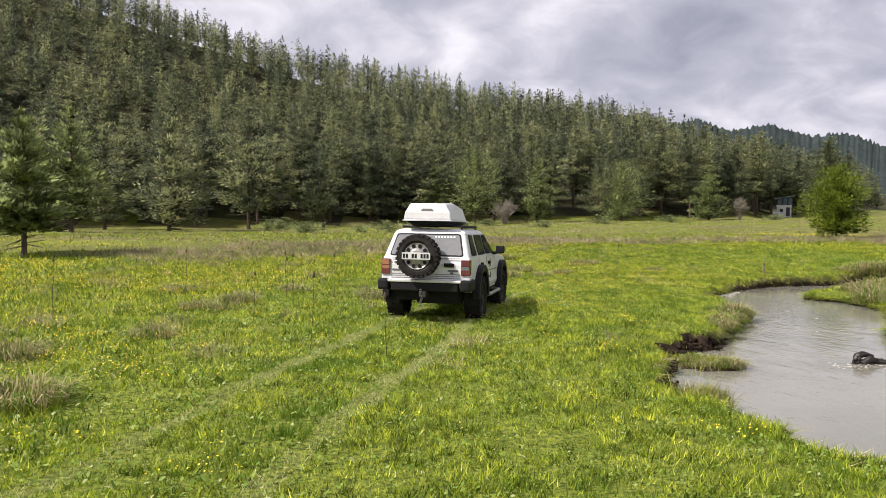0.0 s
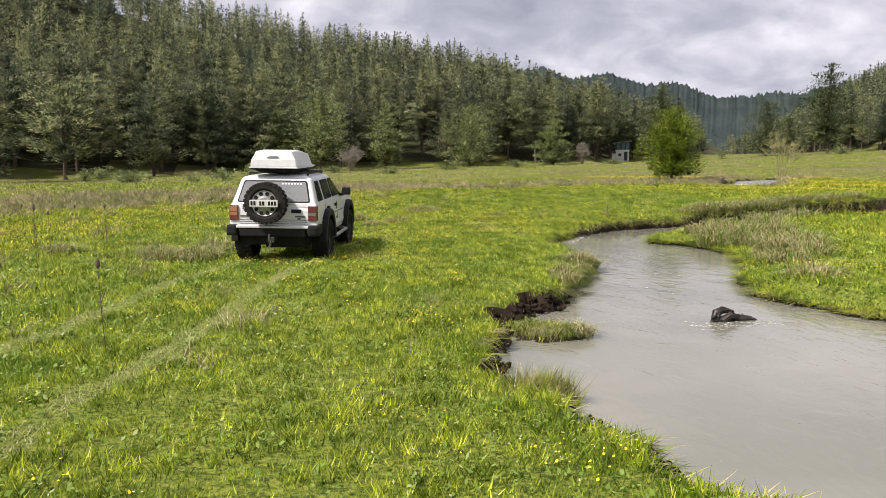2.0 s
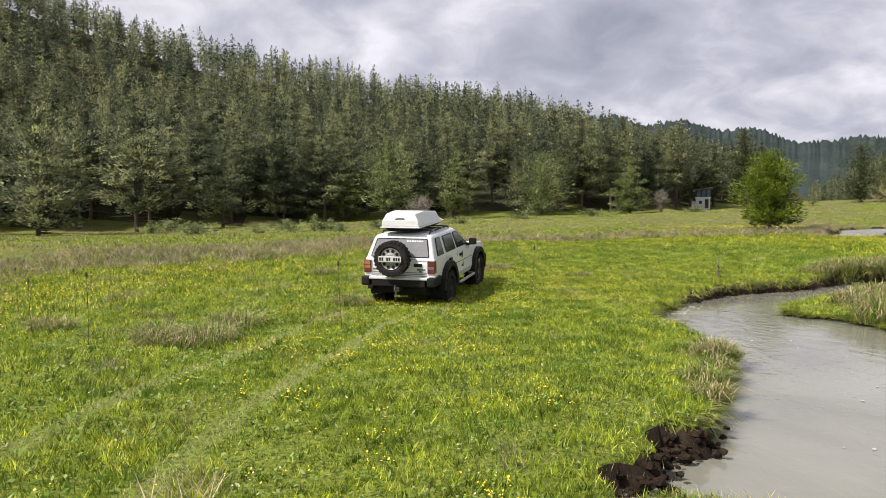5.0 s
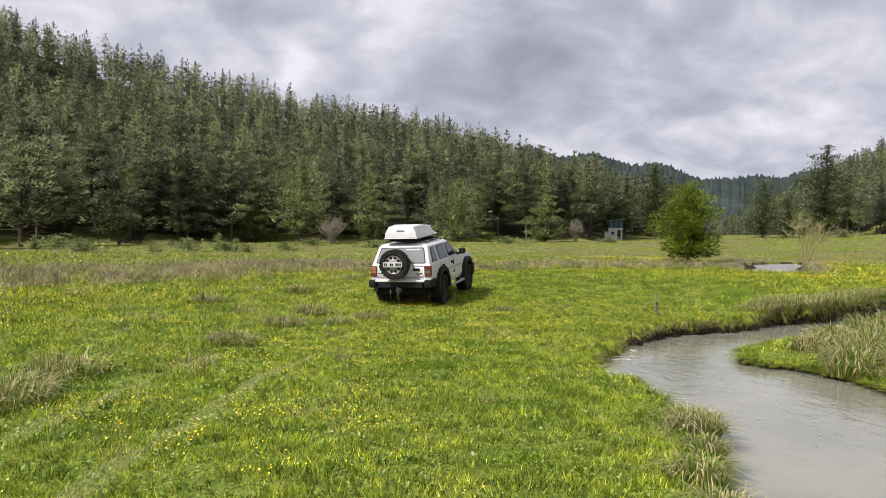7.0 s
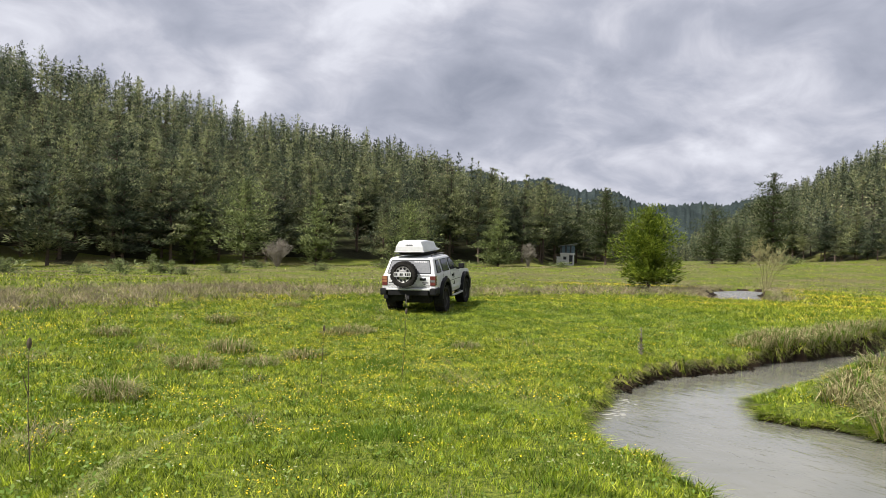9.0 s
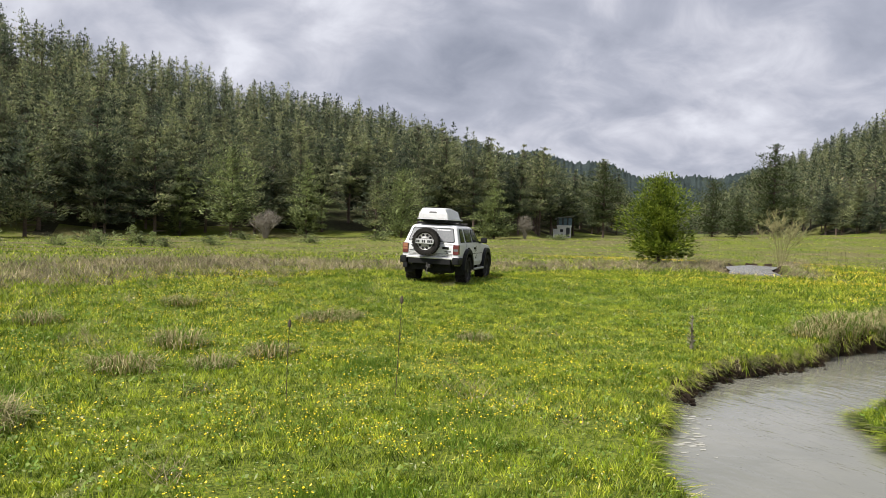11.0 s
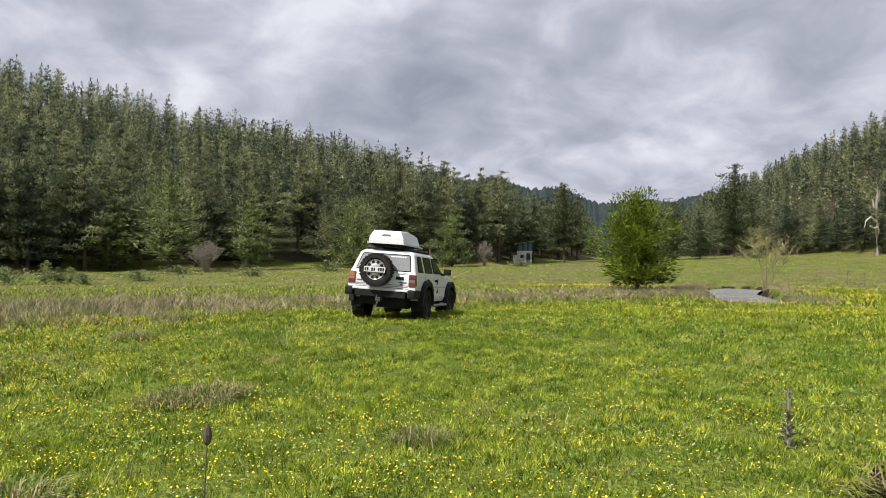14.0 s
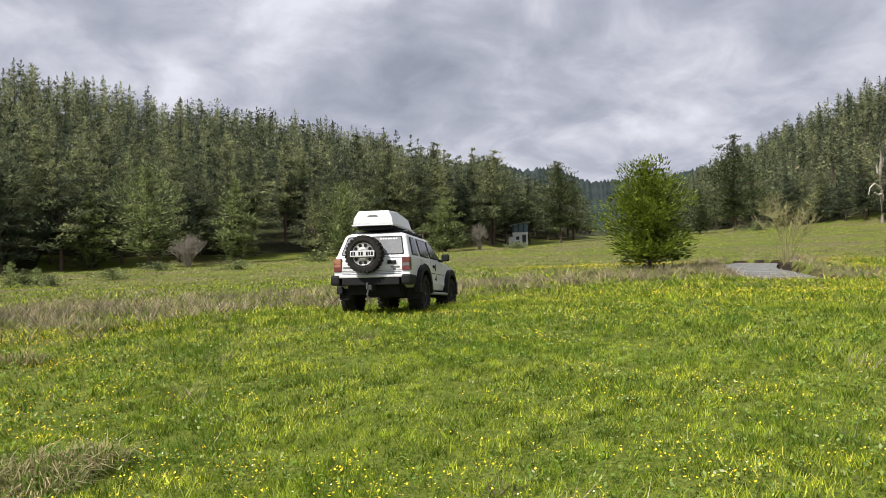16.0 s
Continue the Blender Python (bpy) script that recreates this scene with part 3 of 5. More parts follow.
def build_junipers():
    kinds = []
    for k in range(3):
        ob = build_pine(91 + k, 0.75, 0.02, 1.1 + 0.2 * k, 700, 0.2, lambda u: math.sqrt(max(0.0, 1 - u * u)), NEEDLES_GREY, "low dark spreading juniper mat in the meadow", 0.02, 0.03)
        ob.name = "juniper_bush"
        tagged(ob, category="bush", group="junipers")
        kinds.append(ob)
    spots = [(-8.5, 78), (-6.0, 79.5), (-1.0, 79), (-14.0, 77), (2.5, 84), (12.0, 92), (20.5, 99), (30.0, 101), (-20.0, 92), (47.0, 108), (5.5, 97), (88.0, 112)]
    rng = random.Random(8)
    for k, (x, y) in enumerate(spots):
        sc = rng.uniform(0.75, 1.35)
        if k < 3:
            stand(kinds[k], x, y, 0, sc)
        else:
            ob = copy_thing(kinds[k % 3], pose(x, y, on_ground(x, y) - 0.05, 0, 0, rng.uniform(-25, 25)))
            ob.scale = (1.5 * sc, sc, sc)


build_junipers()

TWIG = speckled("grey_twigs", (0.16, 0.14, 0.11), (0.30, 0.27, 0.22), 4.0, 0.9)
TWIG_PALE = speckled("budding_twigs", (0.17, 0.15, 0.07), (0.30, 0.29, 0.12), 4.0, 0.9)
SNAG = speckled("bleached_wood", (0.38, 0.33, 0.27), (0.62, 0.57, 0.49), 2.0, 0.85)


def build_shrub(seed, height, width, stems, mat, label, haze):
    rng = random.Random(seed)
    ob = new("bare_shrub")
    bm = bmesh.new()
    twigs = bmesh.new()
    for _ in range(stems):
        a, r = rng.uniform(0, 6.28), width * rng.random() ** 0.6
        h = height * rng.uniform(0.6, 1.05) * (1 - 0.25 * r / width)
        tip = Vector((math.cos(a) * r, math.sin(a) * r, h))
        mid = Vector((math.cos(a) * r * 0.35, math.sin(a) * r * 0.35, h * 0.5))
        tube(bm, [(mid.x * 0.2, mid.y * 0.2, -0.1), mid, tip], [0.024, 0.015, 0.007], 4)
        for _ in range(haze):
            f = rng.uniform(0.3, 1.0)
            p = mid.lerp(tip, f)
            q = p + Vector((rng.gauss(0, 0.22), rng.gauss(0, 0.22), rng.uniform(0.1, 0.4))) * height / 3
            tube(twigs, [p, q], [0.013 * height / 3, 0.006], 3)
    tagged(part("stem", bm, mat, ob), kind="stuff")
    tagged(part("twig", twigs, mat, ob), kind="stuff")
    return tagged(ob, label, "shrub")


stand(build_shrub(61, 4.2, 1.5, 20, TWIG_PALE, "thin bare shrub budding beside the stream bend", 16), 37.0, 54.2)
stand(build_shrub(62, 3.3, 2.0, 80, TWIG, "leafless grey shrub at the forest edge", 26), 8.3, 104)
stand(build_shrub(63, 3.3, 1.1, 60, TWIG, "small dead grey tree at the forest edge", 26), 43.3, 111)


def build_snag():
    ob = new("dead_pine")
    bm = bmesh.new()
    tube(bm, [(0, 0, -0.3), (0.2, 0, 4), (-0.3, 0, 7), (0.3, 0, 9.5), (0.0, 0, 12.0)], [0.34, 0.3, 0.24, 0.16, 0.06], 8)
    part("trunk", bm, TWIG, ob)
    for pts in ([(0, 0, 5.2), (-1.4, 0.2, 5.9), (-2.6, 0.3, 5.3), (-3.1, 0.3, 4.2)], [(0, 0, 4.4), (-1.5, -0.3, 4.2), (-2.8, -0.4, 4.5)], [(0, 0, 8.0), (0.9, 0.1, 8.6), (1.1, 0.1, 9.8)], [(-0.1, 0, 7), (-0.9, 0, 7.4), (-1.2, 0, 8.6)]):
        bm = bmesh.new()
        tube(bm, pts, [0.16, 0.13, 0.09, 0.04][: len(pts)], 6)
        part("limb", bm, SNAG, ob)
    stand(tagged(ob, "bleached leafless dead pine with crooked limbs", "tree"), 104.5, 105, 15)


build_snag()


# ---- hut ----
def box(bm, x0, x1, y0, y1, z0, z1):
    v = [bm.verts.new((x, y, z)) for z in (z0, z1) for y in (y0, y1) for x in (x0, x1)]
    for f in ((0, 2, 3, 1), (4, 5, 7, 6), (0, 1, 5, 4), (2, 6, 7, 3), (0, 4, 6, 2), (1, 3, 7, 5)):
        bm.faces.new([v[i] for i in f])


def boxed(name, dims, mat, parent, label="", bevel=0.0):
    bm = bmesh.new()
    box(bm, *dims)
    if bevel:
        bmesh.ops.bevel(bm, geom=bm.edges[:], offset=bevel, segments=2, affect="EDGES", profile=0.6)
    return part(name, bm, mat, parent, label)


PLASTER = speckled("weathered_plaster", (0.62, 0.62, 0.58), (0.80, 0.79, 0.75), 1.2, 0.9)
BLUE_BOARD = speckled("blue_painted_boards", (0.06, 0.10, 0.13), (0.13, 0.19, 0.22), 2.0, 0.7)
DARK_OPEN = speckled("dark_boards", (0.02, 0.022, 0.025), (0.05, 0.05, 0.05), 2.0, 0.6)
TIN = speckled("grey_tin", (0.25, 0.26, 0.27), (0.42, 0.42, 0.42), 1.5, 0.5, 0.4)


def build_hut():
    hut = new("hut")
    boxed("lower_wall", (-1.35, 1.35, -1.2, 1.2, -0.9, 1.75), PLASTER, hut, "pale plastered lower wall")
    boxed("shed", (-2.1, -1.35, -1.0, 1.0, -0.9, 1.25), PLASTER, hut, "small pale side shed")
    boxed("shed_roof", (-2.3, -1.3, -1.2, 1.2, 1.25, 1.33), TIN, hut)
    boxed("upper_wall", (-1.45, 1.45, -1.3, 1.3, 1.75, 2.05), PLASTER, hut)
    for k in range(9):
        boxed("board", (-1.42 + 0.316 * k, -1.12 + 0.316 * k, -1.28, -1.22, 2.05, 3.55), BLUE_BOARD if k % 3 else DARK_OPEN, hut)
    for sx in (-1.42, 1.36):
        boxed("side_wall", (sx, sx + 0.06, -1.22, 1.28, 2.05, 3.4), BLUE_BOARD, hut)
    boxed("back_wall", (-1.36, 1.36, 1.2, 1.26, 2.05, 3.2), BLUE_BOARD, hut)
    boxed("door", (0.35, 1.05, -1.25, -1.2, -0.2, 1.6), DARK_OPEN, hut, "dark door")
    boxed("window", (-0.8, -0.2, -1.24, -1.2, 0.7, 1.3), DARK_OPEN, hut)
    bm = bmesh.new()
    v = [bm.verts.new(p) for p in ((-1.9, -1.7, 3.35), (1.9, -1.7, 3.95), (1.9, 1.6, 3.75), (-1.9, 1.6, 3.15), (-1.9, -1.7, 3.43), (1.9, -1.7, 4.03), (1.9, 1.6, 3.83), (-1.9, 1.6, 3.23))]
    for f in ((3, 2, 1, 0), (4, 5, 6, 7), (0, 1, 5, 4), (1, 2, 6, 5), (2, 3, 7, 6), (3, 0, 4, 7)):
        bm.faces.new([v[i] for i in f])
    part("roof", bm, TIN, hut, "slanting grey tin roof")
    stand(tagged(hut, "small two-storey hut with pale base and blue boards", "hut"), 59.6, 133, -24, 0.86, -0.4)


build_hut()

CAR_ROWS = [
    (0.0, -0.19, 14.05, -0.02, 12.3, 0.2),
    (0.5, 0.06, 15.05, -0.04, 10.8, -0.9),
    (1.0, 0.29, 15.93, -0.06, 10.5, -0.2),
    (1.5, 0.51, 16.83, -0.05, 10.7, 0.7),
    (2.0, 0.71, 17.60, -0.10, 12.2, 0.8),
    (2.5, 0.87, 18.33, -0.09, 12.1, 0.7),
    (3.0, 1.10, 19.05, -0.15, 12.9, 0.6),
    (5.5, 3.15, 24.53, -0.22, 24.4, 0.4),
    (6.0, 3.82, 25.72, -0.18, 26.2, -0.6),
    (6.5, 4.64, 27.07, -0.13, 27.6, -1.6),
    (7.0, 5.48, 28.75, 0.05, 27.9, -1.8),
    (7.5, 6.33, 30.39, 0.19, 26.4, -1.7),
    (8.0, 7.06, 31.79, 0.29, 27.4, -1.1),
    (8.5, 7.69, 32.86, 0.31, 29.6, -0.9),
    (9.0, 8.15, 33.66, 0.32, 30.2, -1.3),
    (11.5, 9.53, 35.84, 0.42, 31.3, 2.6),
    (12.0, 9.75, 36.18, 0.50, 31.9, 4.2),
    (12.5, 9.81, 36.44, 0.44, 31.9, 3.8),
    (13.0, 9.91, 36.64, 0.45, 32.1, 4.0),
    (13.5, 9.97, 36.87, 0.45, 32.3, 4.1),
    (14.0, 10.03, 37.11, 0.42, 32.0, 3.6),
    (14.5, 10.18, 37.41, 0.44, 31.6, 2.5),
    (15.0, 10.32, 37.69, 0.43, 31.4, 1.1),
    (15.5, 10.51, 38.02, 0.43, 31.3, 0.3),
    (16.0, 10.73, 38.39, 0.44, 32.3, -0.1),
]

# ---- vehicle: x to its right, y ahead, origin on the ground under the rear axle ----
WHITE = speckled("white_paint", (0.64, 0.64, 0.645), (0.77, 0.77, 0.775), 1.5, 0.32, 0, 0.02)
BLACK = speckled("black_plastic", (0.008, 0.008, 0.009), (0.02, 0.02, 0.02), 6.0, 0.6, spec=0.15)
RUBBER = speckled("tyre_rubber", (0.014, 0.013, 0.012), (0.04, 0.037, 0.034), 7.0, 0.9, spec=0.1)
STEEL = speckled("dull_steel", (0.24, 0.235, 0.23), (0.42, 0.41, 0.39), 9.0, 0.42, 0.35)
DARK_STEEL = speckled("dark_steel", (0.03, 0.03, 0.03), (0.07, 0.065, 0.06), 5.0, 0.6, 0.5)
CHAIN = speckled("worn_chain", (0.12, 0.115, 0.11), (0.22, 0.21, 0.20), 9.0, 0.5, 0.5)
GLASS = speckled("tinted_glass", (0.02, 0.022, 0.025), (0.035, 0.037, 0.04), 1.0, 0.06, 0, 0.0)
# Lighter grey than the side glass: the reflected sky is painted in
REAR_GLASS = speckled("sky_grey_glass", (0.16, 0.165, 0.17), (0.22, 0.225, 0.23), 2.0, 0.12, 0, 0.0)
RED = speckled("red_lens", (0.11, 0.028, 0.028), (0.16, 0.042, 0.040), 8.0, 0.2)
AMBER = speckled("amber_lens", (0.30, 0.12, 0.07), (0.38, 0.18, 0.10), 8.0, 0.2)
GREY_LINE = speckled("panel_gap", (0.10, 0.10, 0.10), (0.15, 0.15, 0.15), 3.0, 0.7)
PLATE = speckled("plate_white", (0.55, 0.55, 0.54), (0.66, 0.66, 0.65), 4.0, 0.4)
HALF, WHEEL_R, BASE_L = 0.80, 0.40, 2.65


def prism(name, outline, x0, x1, mat, parent, bevel=0.0, label="", shape=None):
    """An outline in y and z, drawn out along x."""
    bm = bmesh.new()
    a = [bm.verts.new((x0, y, z)) for y, z in outline]
    b = [bm.verts.new((x1, y, z)) for y, z in outline]
    bm.faces.new(a)
    bm.faces.new(b[::-1])
    for k in range(len(a)):
        j = (k + 1) % len(a)
        bm.faces.new((a[j], a[k], b[k], b[j]))
    bmesh.ops.recalc_face_normals(bm, faces=bm.faces)
    if shape:
        for v in bm.verts:
            shape(v.co)
    if bevel:
        sharp = [e for e in bm.edges if e.calc_face_angle(0) > 0.5]
        bmesh.ops.bevel(bm, geom=sharp, offset=bevel, segments=3, affect="EDGES", profile=0.5, clamp_overlap=True)
    return part(name, bm, mat, parent, label)


def panel(name, corners, thick, mat, parent, label="", round_by=0.0):
    """A flat pane with the given corners, raised by its thickness."""
    bm = bmesh.new()
    f = bm.faces.new([bm.verts.new(c) for c in corners])
    f.normal_update()
    out = f.normal * thick
    made = bmesh.ops.extrude_face_region(bm, geom=[f])
    for v in made["geom"]:
        if isinstance(v, bmesh.types.BMVert):
            v.co += out
    bmesh.ops.recalc_face_normals(bm, faces=bm.faces)
    if round_by:
        up = [e for e in bm.edges if abs((e.verts[0].co - e.verts[1].co).length - thick) < 1e-5]
        bmesh.ops.bevel(bm, geom=up, offset=round_by, segments=4, affect="EDGES", profile=0.5)
    return part(name, bm, mat, parent, label)


def lathe(bm, profile, sides=40, axis="X"):
    """Turn a profile of (along the axis, radius) round its axis."""
    rings = []
    for h, r in profile:
        ring = []
        for s in range(sides):
            c, d = r * math.cos(6.28319 * s / sides), r * math.sin(6.28319 * s / sides)
            ring.append(bm.verts.new((h, c, d) if axis == "X" else (c, h, d)))
        rings.append(ring)
    for a, b in zip(rings[:-1], rings[1:]):
        for s in range(sides):
            bm.faces.new((a[s], a[(s + 1) % sides], b[(s + 1) % sides], b[s]))
    bm.faces.new(rings[0])
    bm.faces.new(rings[-1][::-1])
    bmesh.ops.recalc_face_normals(bm, faces=bm.faces)


def build_wheel(name, radius, width, rim_mat, parent, spoke_holes=8):
    """A wheel about the x axis, its outer face at +x."""
    wheel = new(name)
    wheel.parent = parent
    w = width / 2
    bm = bmesh.new()
    lathe(bm, [(-w * 0.7, radius * 0.6), (-w, radius * 0.72), (-w * 0.98, radius * 0.88), (-w * 0.85, radius * 0.955), (0, radius * 0.965), (w * 0.85, radius * 0.955), (w * 0.98, radius * 0.88), (w, radius * 0.72), (w * 0.7, radius * 0.6)], 48)
    tyre = part("tyre", bm, RUBBER, wheel, "black off-road tyre")
    bm = bmesh.new()
    for k in range(26):
        for side in (-1, 0, 1):
            a = 6.28319 * (k + (0.5 if side == 0 else 0)) / 26
            lug = bmesh.new()
            h = radius * 0.055
            box(lug, -w * 0.22 if side == 0 else w * 0.36, w * 0.22 if side == 0 else w * 1.03, -0.03, 0.03, radius * (0.95 if side == 0 else 0.90), radius * 1.0)
            m = Matrix.Rotation(a, 4, "X") @ Matrix.Diagonal((-1 if side < 0 else 1, 1, 1, 1))
            base = len(bm.verts)
            vs = [bm.verts.new(m @ v.co) for v in lug.verts]
            lug.verts.index_update()
            for f in lug.faces:
                bm.faces.new([vs[v.index] for v in f.verts])
            lug.free()
    bmesh.ops.recalc_face_normals(bm, faces=bm.faces)
    part("tread", bm, RUBBER, tyre)
    bm = bmesh.new()
    lathe(bm, [(-w * 0.6, radius * 0.5), (w * 0.72, radius * 0.62), (w * 0.8, radius * 0.6), (w * 0.55, radius * 0.52), (w * 0.5, radius * 0.34), (w * 0.62, radius * 0.26), (w * 0.62, radius * 0.14), (w * 0.85, radius * 0.13), (w * 0.88, 0.02)], 32)
    rim = part("rim", bm, rim_mat, wheel)
    # The rim is not cut: black discs paint the shade of its openings
    bm = bmesh.new()
    for k in range(spoke_holes):
        a = 6.28319 * k / spoke_holes
        r = radius * 0.43
        hole = bmesh.ops.create_circle(bm, cap_ends=True, segments=10, radius=radius * 0.055, matrix=Matrix.Translation((w * 0.54, r * math.cos(a), r * math.sin(a))) @ Matrix.Rotation(radians(90), 4, "Y"))
        bmesh.ops.extrude_face_region(bm, geom=[f for f in bm.faces if all(v in hole["verts"] for v in f.verts)])
        for v in hole["verts"]:
            v.co.x -= 0.02
    part("rim_cutout_shade", bm, BLACK, rim)
    return wheel


def arc(cy, cz, r, a0, a1, n=12):
    return [(cy + r * math.cos(radians(a0 + (a1 - a0) * k / n)), cz + r * math.sin(radians(a0 + (a1 - a0) * k / n))) for k in range(n + 1)]


def build_car():
    car = new("off_road_vehicle")
    tagged(car, "muddy white lifted off-road wagon with roof box and spare wheel", "car")

    def waist(c):
        if c.z > 1.1:
            c.x *= 0.965
        elif c.z < 0.6:
            c.x *= 0.975

    side = [(-0.95, 0.66), (-0.99, 0.78), (-0.99, 1.04), (-0.955, 1.17), (1.96, 1.18), (2.4, 1.155), (3.2, 1.08), (3.38, 1.0), (3.42, 0.66), (3.2, 0.56)]
    side += arc(2.65, 0.42, 0.5, 12, 168) + [(2.12, 0.5), (0.53, 0.5)] + arc(0, 0.42, 0.5, 12, 168) + [(-0.55, 0.56)]
    body = prism("body", side, -HALF, HALF, WHITE, car, 0.035, "white painted lower body", waist)
    # Chassis block; its black also stands in for shade under the car
    boxed("underbody", (-0.55, 0.55, -0.85, 3.1, 0.40, 0.72), BLACK, car)

    # cabin
    bm = bmesh.new()
    low = [(-0.77, -0.955), (0.77, -0.955), (0.77, 1.98), (-0.77, 1.98)]
    mid = [(-0.64, -0.72), (0.64, -0.72), (0.64, 1.14), (-0.64, 1.14)]
    top = [(-0.50, -0.62), (0.50, -0.62), (0.50, 1.0), (-0.50, 1.0)]
    rings = [[bm.verts.new((x, y, z)) for x, y in ring] for ring, z in ((low, 1.16), (mid, 1.625), (top, 1.67))]
    for a, b in zip(rings[:-1], rings[1:]):
        for k in range(4):
            bm.faces.new((a[k], a[(k + 1) % 4], b[(k + 1) % 4], b[k]))
    bm.faces.new(rings[0][::-1])
    bm.faces.new(rings[-1])
    bmesh.ops.bevel(bm, geom=[e for e in bm.edges if min(v.co.z for v in e.verts) > 1.2 or abs(e.verts[0].co.z - e.verts[1].co.z) > 0.3], offset=0.05, segments=3, affect="EDGES", profile=0.5)
    cabin = part("cabin", bm, WHITE, car, "white cabin and roof")

    def on_side(s, y, v, lift=0.004):
        return (s * (0.77 + (0.64 - 0.77) * v + lift), y, 1.16 + 0.465 * v)

    for s in (1, -1):
        for bottom, upper in (((-0.66, -0.22), (-0.52, -0.24)), ((0.01, 0.72), (-0.01, 0.68)), ((0.88, 1.80), (0.84, 1.12))):
            for name, grow, lift, mat in (("window_frame", 0.03, 0.004, BLACK), ("side_window", 0.0, 0.012, GLASS)):
                c = [on_side(s, bottom[0] - grow, 0.10 - grow, lift), on_side(s, bottom[1] + grow, 0.10 - grow, lift), on_side(s, upper[1] + grow, 0.84 + grow, lift), on_side(s, upper[0] - grow, 0.84 + grow, lift)]
                panel(name, c if s > 0 else c[::-1], 0.006, mat, cabin, round_by=0.03)
        # door seams, handles, mirror, step
        for y in (-0.06, 0.82, 1.86):
            panel("door_seam", [(s * (HALF + 0.001), y, 0.56), (s * (HALF + 0.001), y + 0.012, 0.56), (s * (0.785), y + 0.012, 1.15), (s * 0.785, y, 1.15)][:: s], 0.003, GREY_LINE, body)
        # Grey strip paints the shade of the body crease
        panel("side_crease_shade", [(s * (HALF + 0.001), -0.45, 0.86), (s * (HALF + 0.001), 2.1, 0.86), (s * (HALF + 0.001), 2.1, 0.875), (s * (HALF + 0.001), -0.45, 0.875)][:: s], 0.004, GREY_LINE, body)
        for y in (0.12, 0.98):
            boxed("door_handle", (min(s * 0.79, s * 0.83), max(s * 0.79, s * 0.83), y, y + 0.17, 0.99, 1.05), BLACK, body, "black door handle", 0.012)
        mirror = boxed("side_mirror", (min(s * 0.84, s * 1.02), max(s * 0.84, s * 1.02), 1.66, 1.78, 1.18, 1.34), BLACK, car, "black side mirror", 0.03)
        boxed("mirror_arm", (min(s * 0.74, s * 0.86), max(s * 0.74, s * 0.86), 1.68, 1.76, 1.16, 1.22), BLACK, mirror)
        bm = bmesh.new()
        tube(bm, [(s * 0.70, 0.56, 0.44), (s * 0.88, 0.66, 0.42), (s * 0.88, 2.0, 0.42), (s * 0.70, 2.1, 0.44)], [0.035] * 4, 8)
        part("side_step", bm, STEEL, car, "silver tubular side step")
        for cy in (0.0, BASE_L):
            outline = arc(cy, 0.42, 0.60, 0, 180, 14) + arc(cy, 0.42, 0.475, 180, 0, 14)
            prism("fender_flare", outline, s * 0.76, s * 0.90, BLACK, car, 0.02, "wide black fender flare")
        # tail light
        x0, x1 = sorted((s * 0.635, s * 0.795))
        lamp = boxed("tail_light", (x0, x1, -1.015, -0.86, 0.86, 1.13), RED, car, "red and amber tail light", 0.012)
        boxed("amber_lens", (x0 + 0.012, x1 - 0.012, -1.02, -0.95, 1.03, 1.115), AMBER if s < 0 else RED, lamp)
        boxed("clear_lens", (x0 + 0.012, x1 - 0.012, -1.019, -0.95, 0.955, 1.015), AMBER if s < 0 else GREY_LINE, lamp)
        x0, x1 = sorted((s * 0.64, s * 0.835))
        boxed("bumper_corner", (x0, x1, -1.115, -0.60, 0.585, 0.785), BLACK, car, "black bumper corner", 0.045)
    # dark drawing on the right-hand doors
    for k, (y0, y1, z0, z1) in enumerate(((1.16, 1.26, 0.92, 1.10), (1.22, 1.32, 0.66, 0.84), (1.12, 1.30, 0.72, 0.78))):
        panel("door_sticker", [(HALF + 0.002, y0, z0), (HALF + 0.002, y1, z0 + 0.02), (HALF + 0.002, y1 - 0.02, z1), (HALF + 0.002, y0 + 0.03, z1 - 0.03)], 0.003, BLACK, body, "black sticker")

    # tail
    def on_tail(x, v, lift=0.004):
        return (x, -0.955 + 0.235 * v - lift, 1.16 + 0.465 * v)

    panel("window_frame", [on_tail(-0.665, 0.06), on_tail(0.665, 0.06), on_tail(0.575, 0.90), on_tail(-0.575, 0.90)], 0.006, BLACK, cabin, round_by=0.04)
    rear = panel("rear_window", [on_tail(-0.64, 0.10, 0.011), on_tail(0.64, 0.10, 0.011), on_tail(0.555, 0.85, 0.011), on_tail(-0.555, 0.85, 0.011)], 0.006, REAR_GLASS, cabin, "rear window with painted grey sky reflection", 0.03)
    for k in range(7):
        panel("lettering_bar", [on_tail(0.12 + 0.055 * k, 0.75, 0.02), on_tail(0.155 + 0.055 * k, 0.75, 0.02), on_tail(0.155 + 0.055 * k, 0.81, 0.02), on_tail(0.12 + 0.055 * k, 0.81, 0.02)], 0.003, PLATE, rear)
    ws = lambda x, v: (x, 1.98 - 0.84 * v + 0.006, 1.16 + 0.465 * v)
    panel("windscreen", [ws(0.68, 0.08), ws(-0.68, 0.08), ws(-0.56, 0.9), ws(0.56, 0.9)], 0.006, GLASS, cabin, round_by=0.03)
    # Grooves are not cut: grey strips paint their shade
    for z in (0.80, 0.835, 0.87):
        panel("tailgate_groove_shade", [(-0.62, -0.994, z), (0.62, -0.994, z), (0.62, -0.994, z + 0.010), (-0.62, -0.994, z + 0.010)], 0.003, GREY_LINE, body)
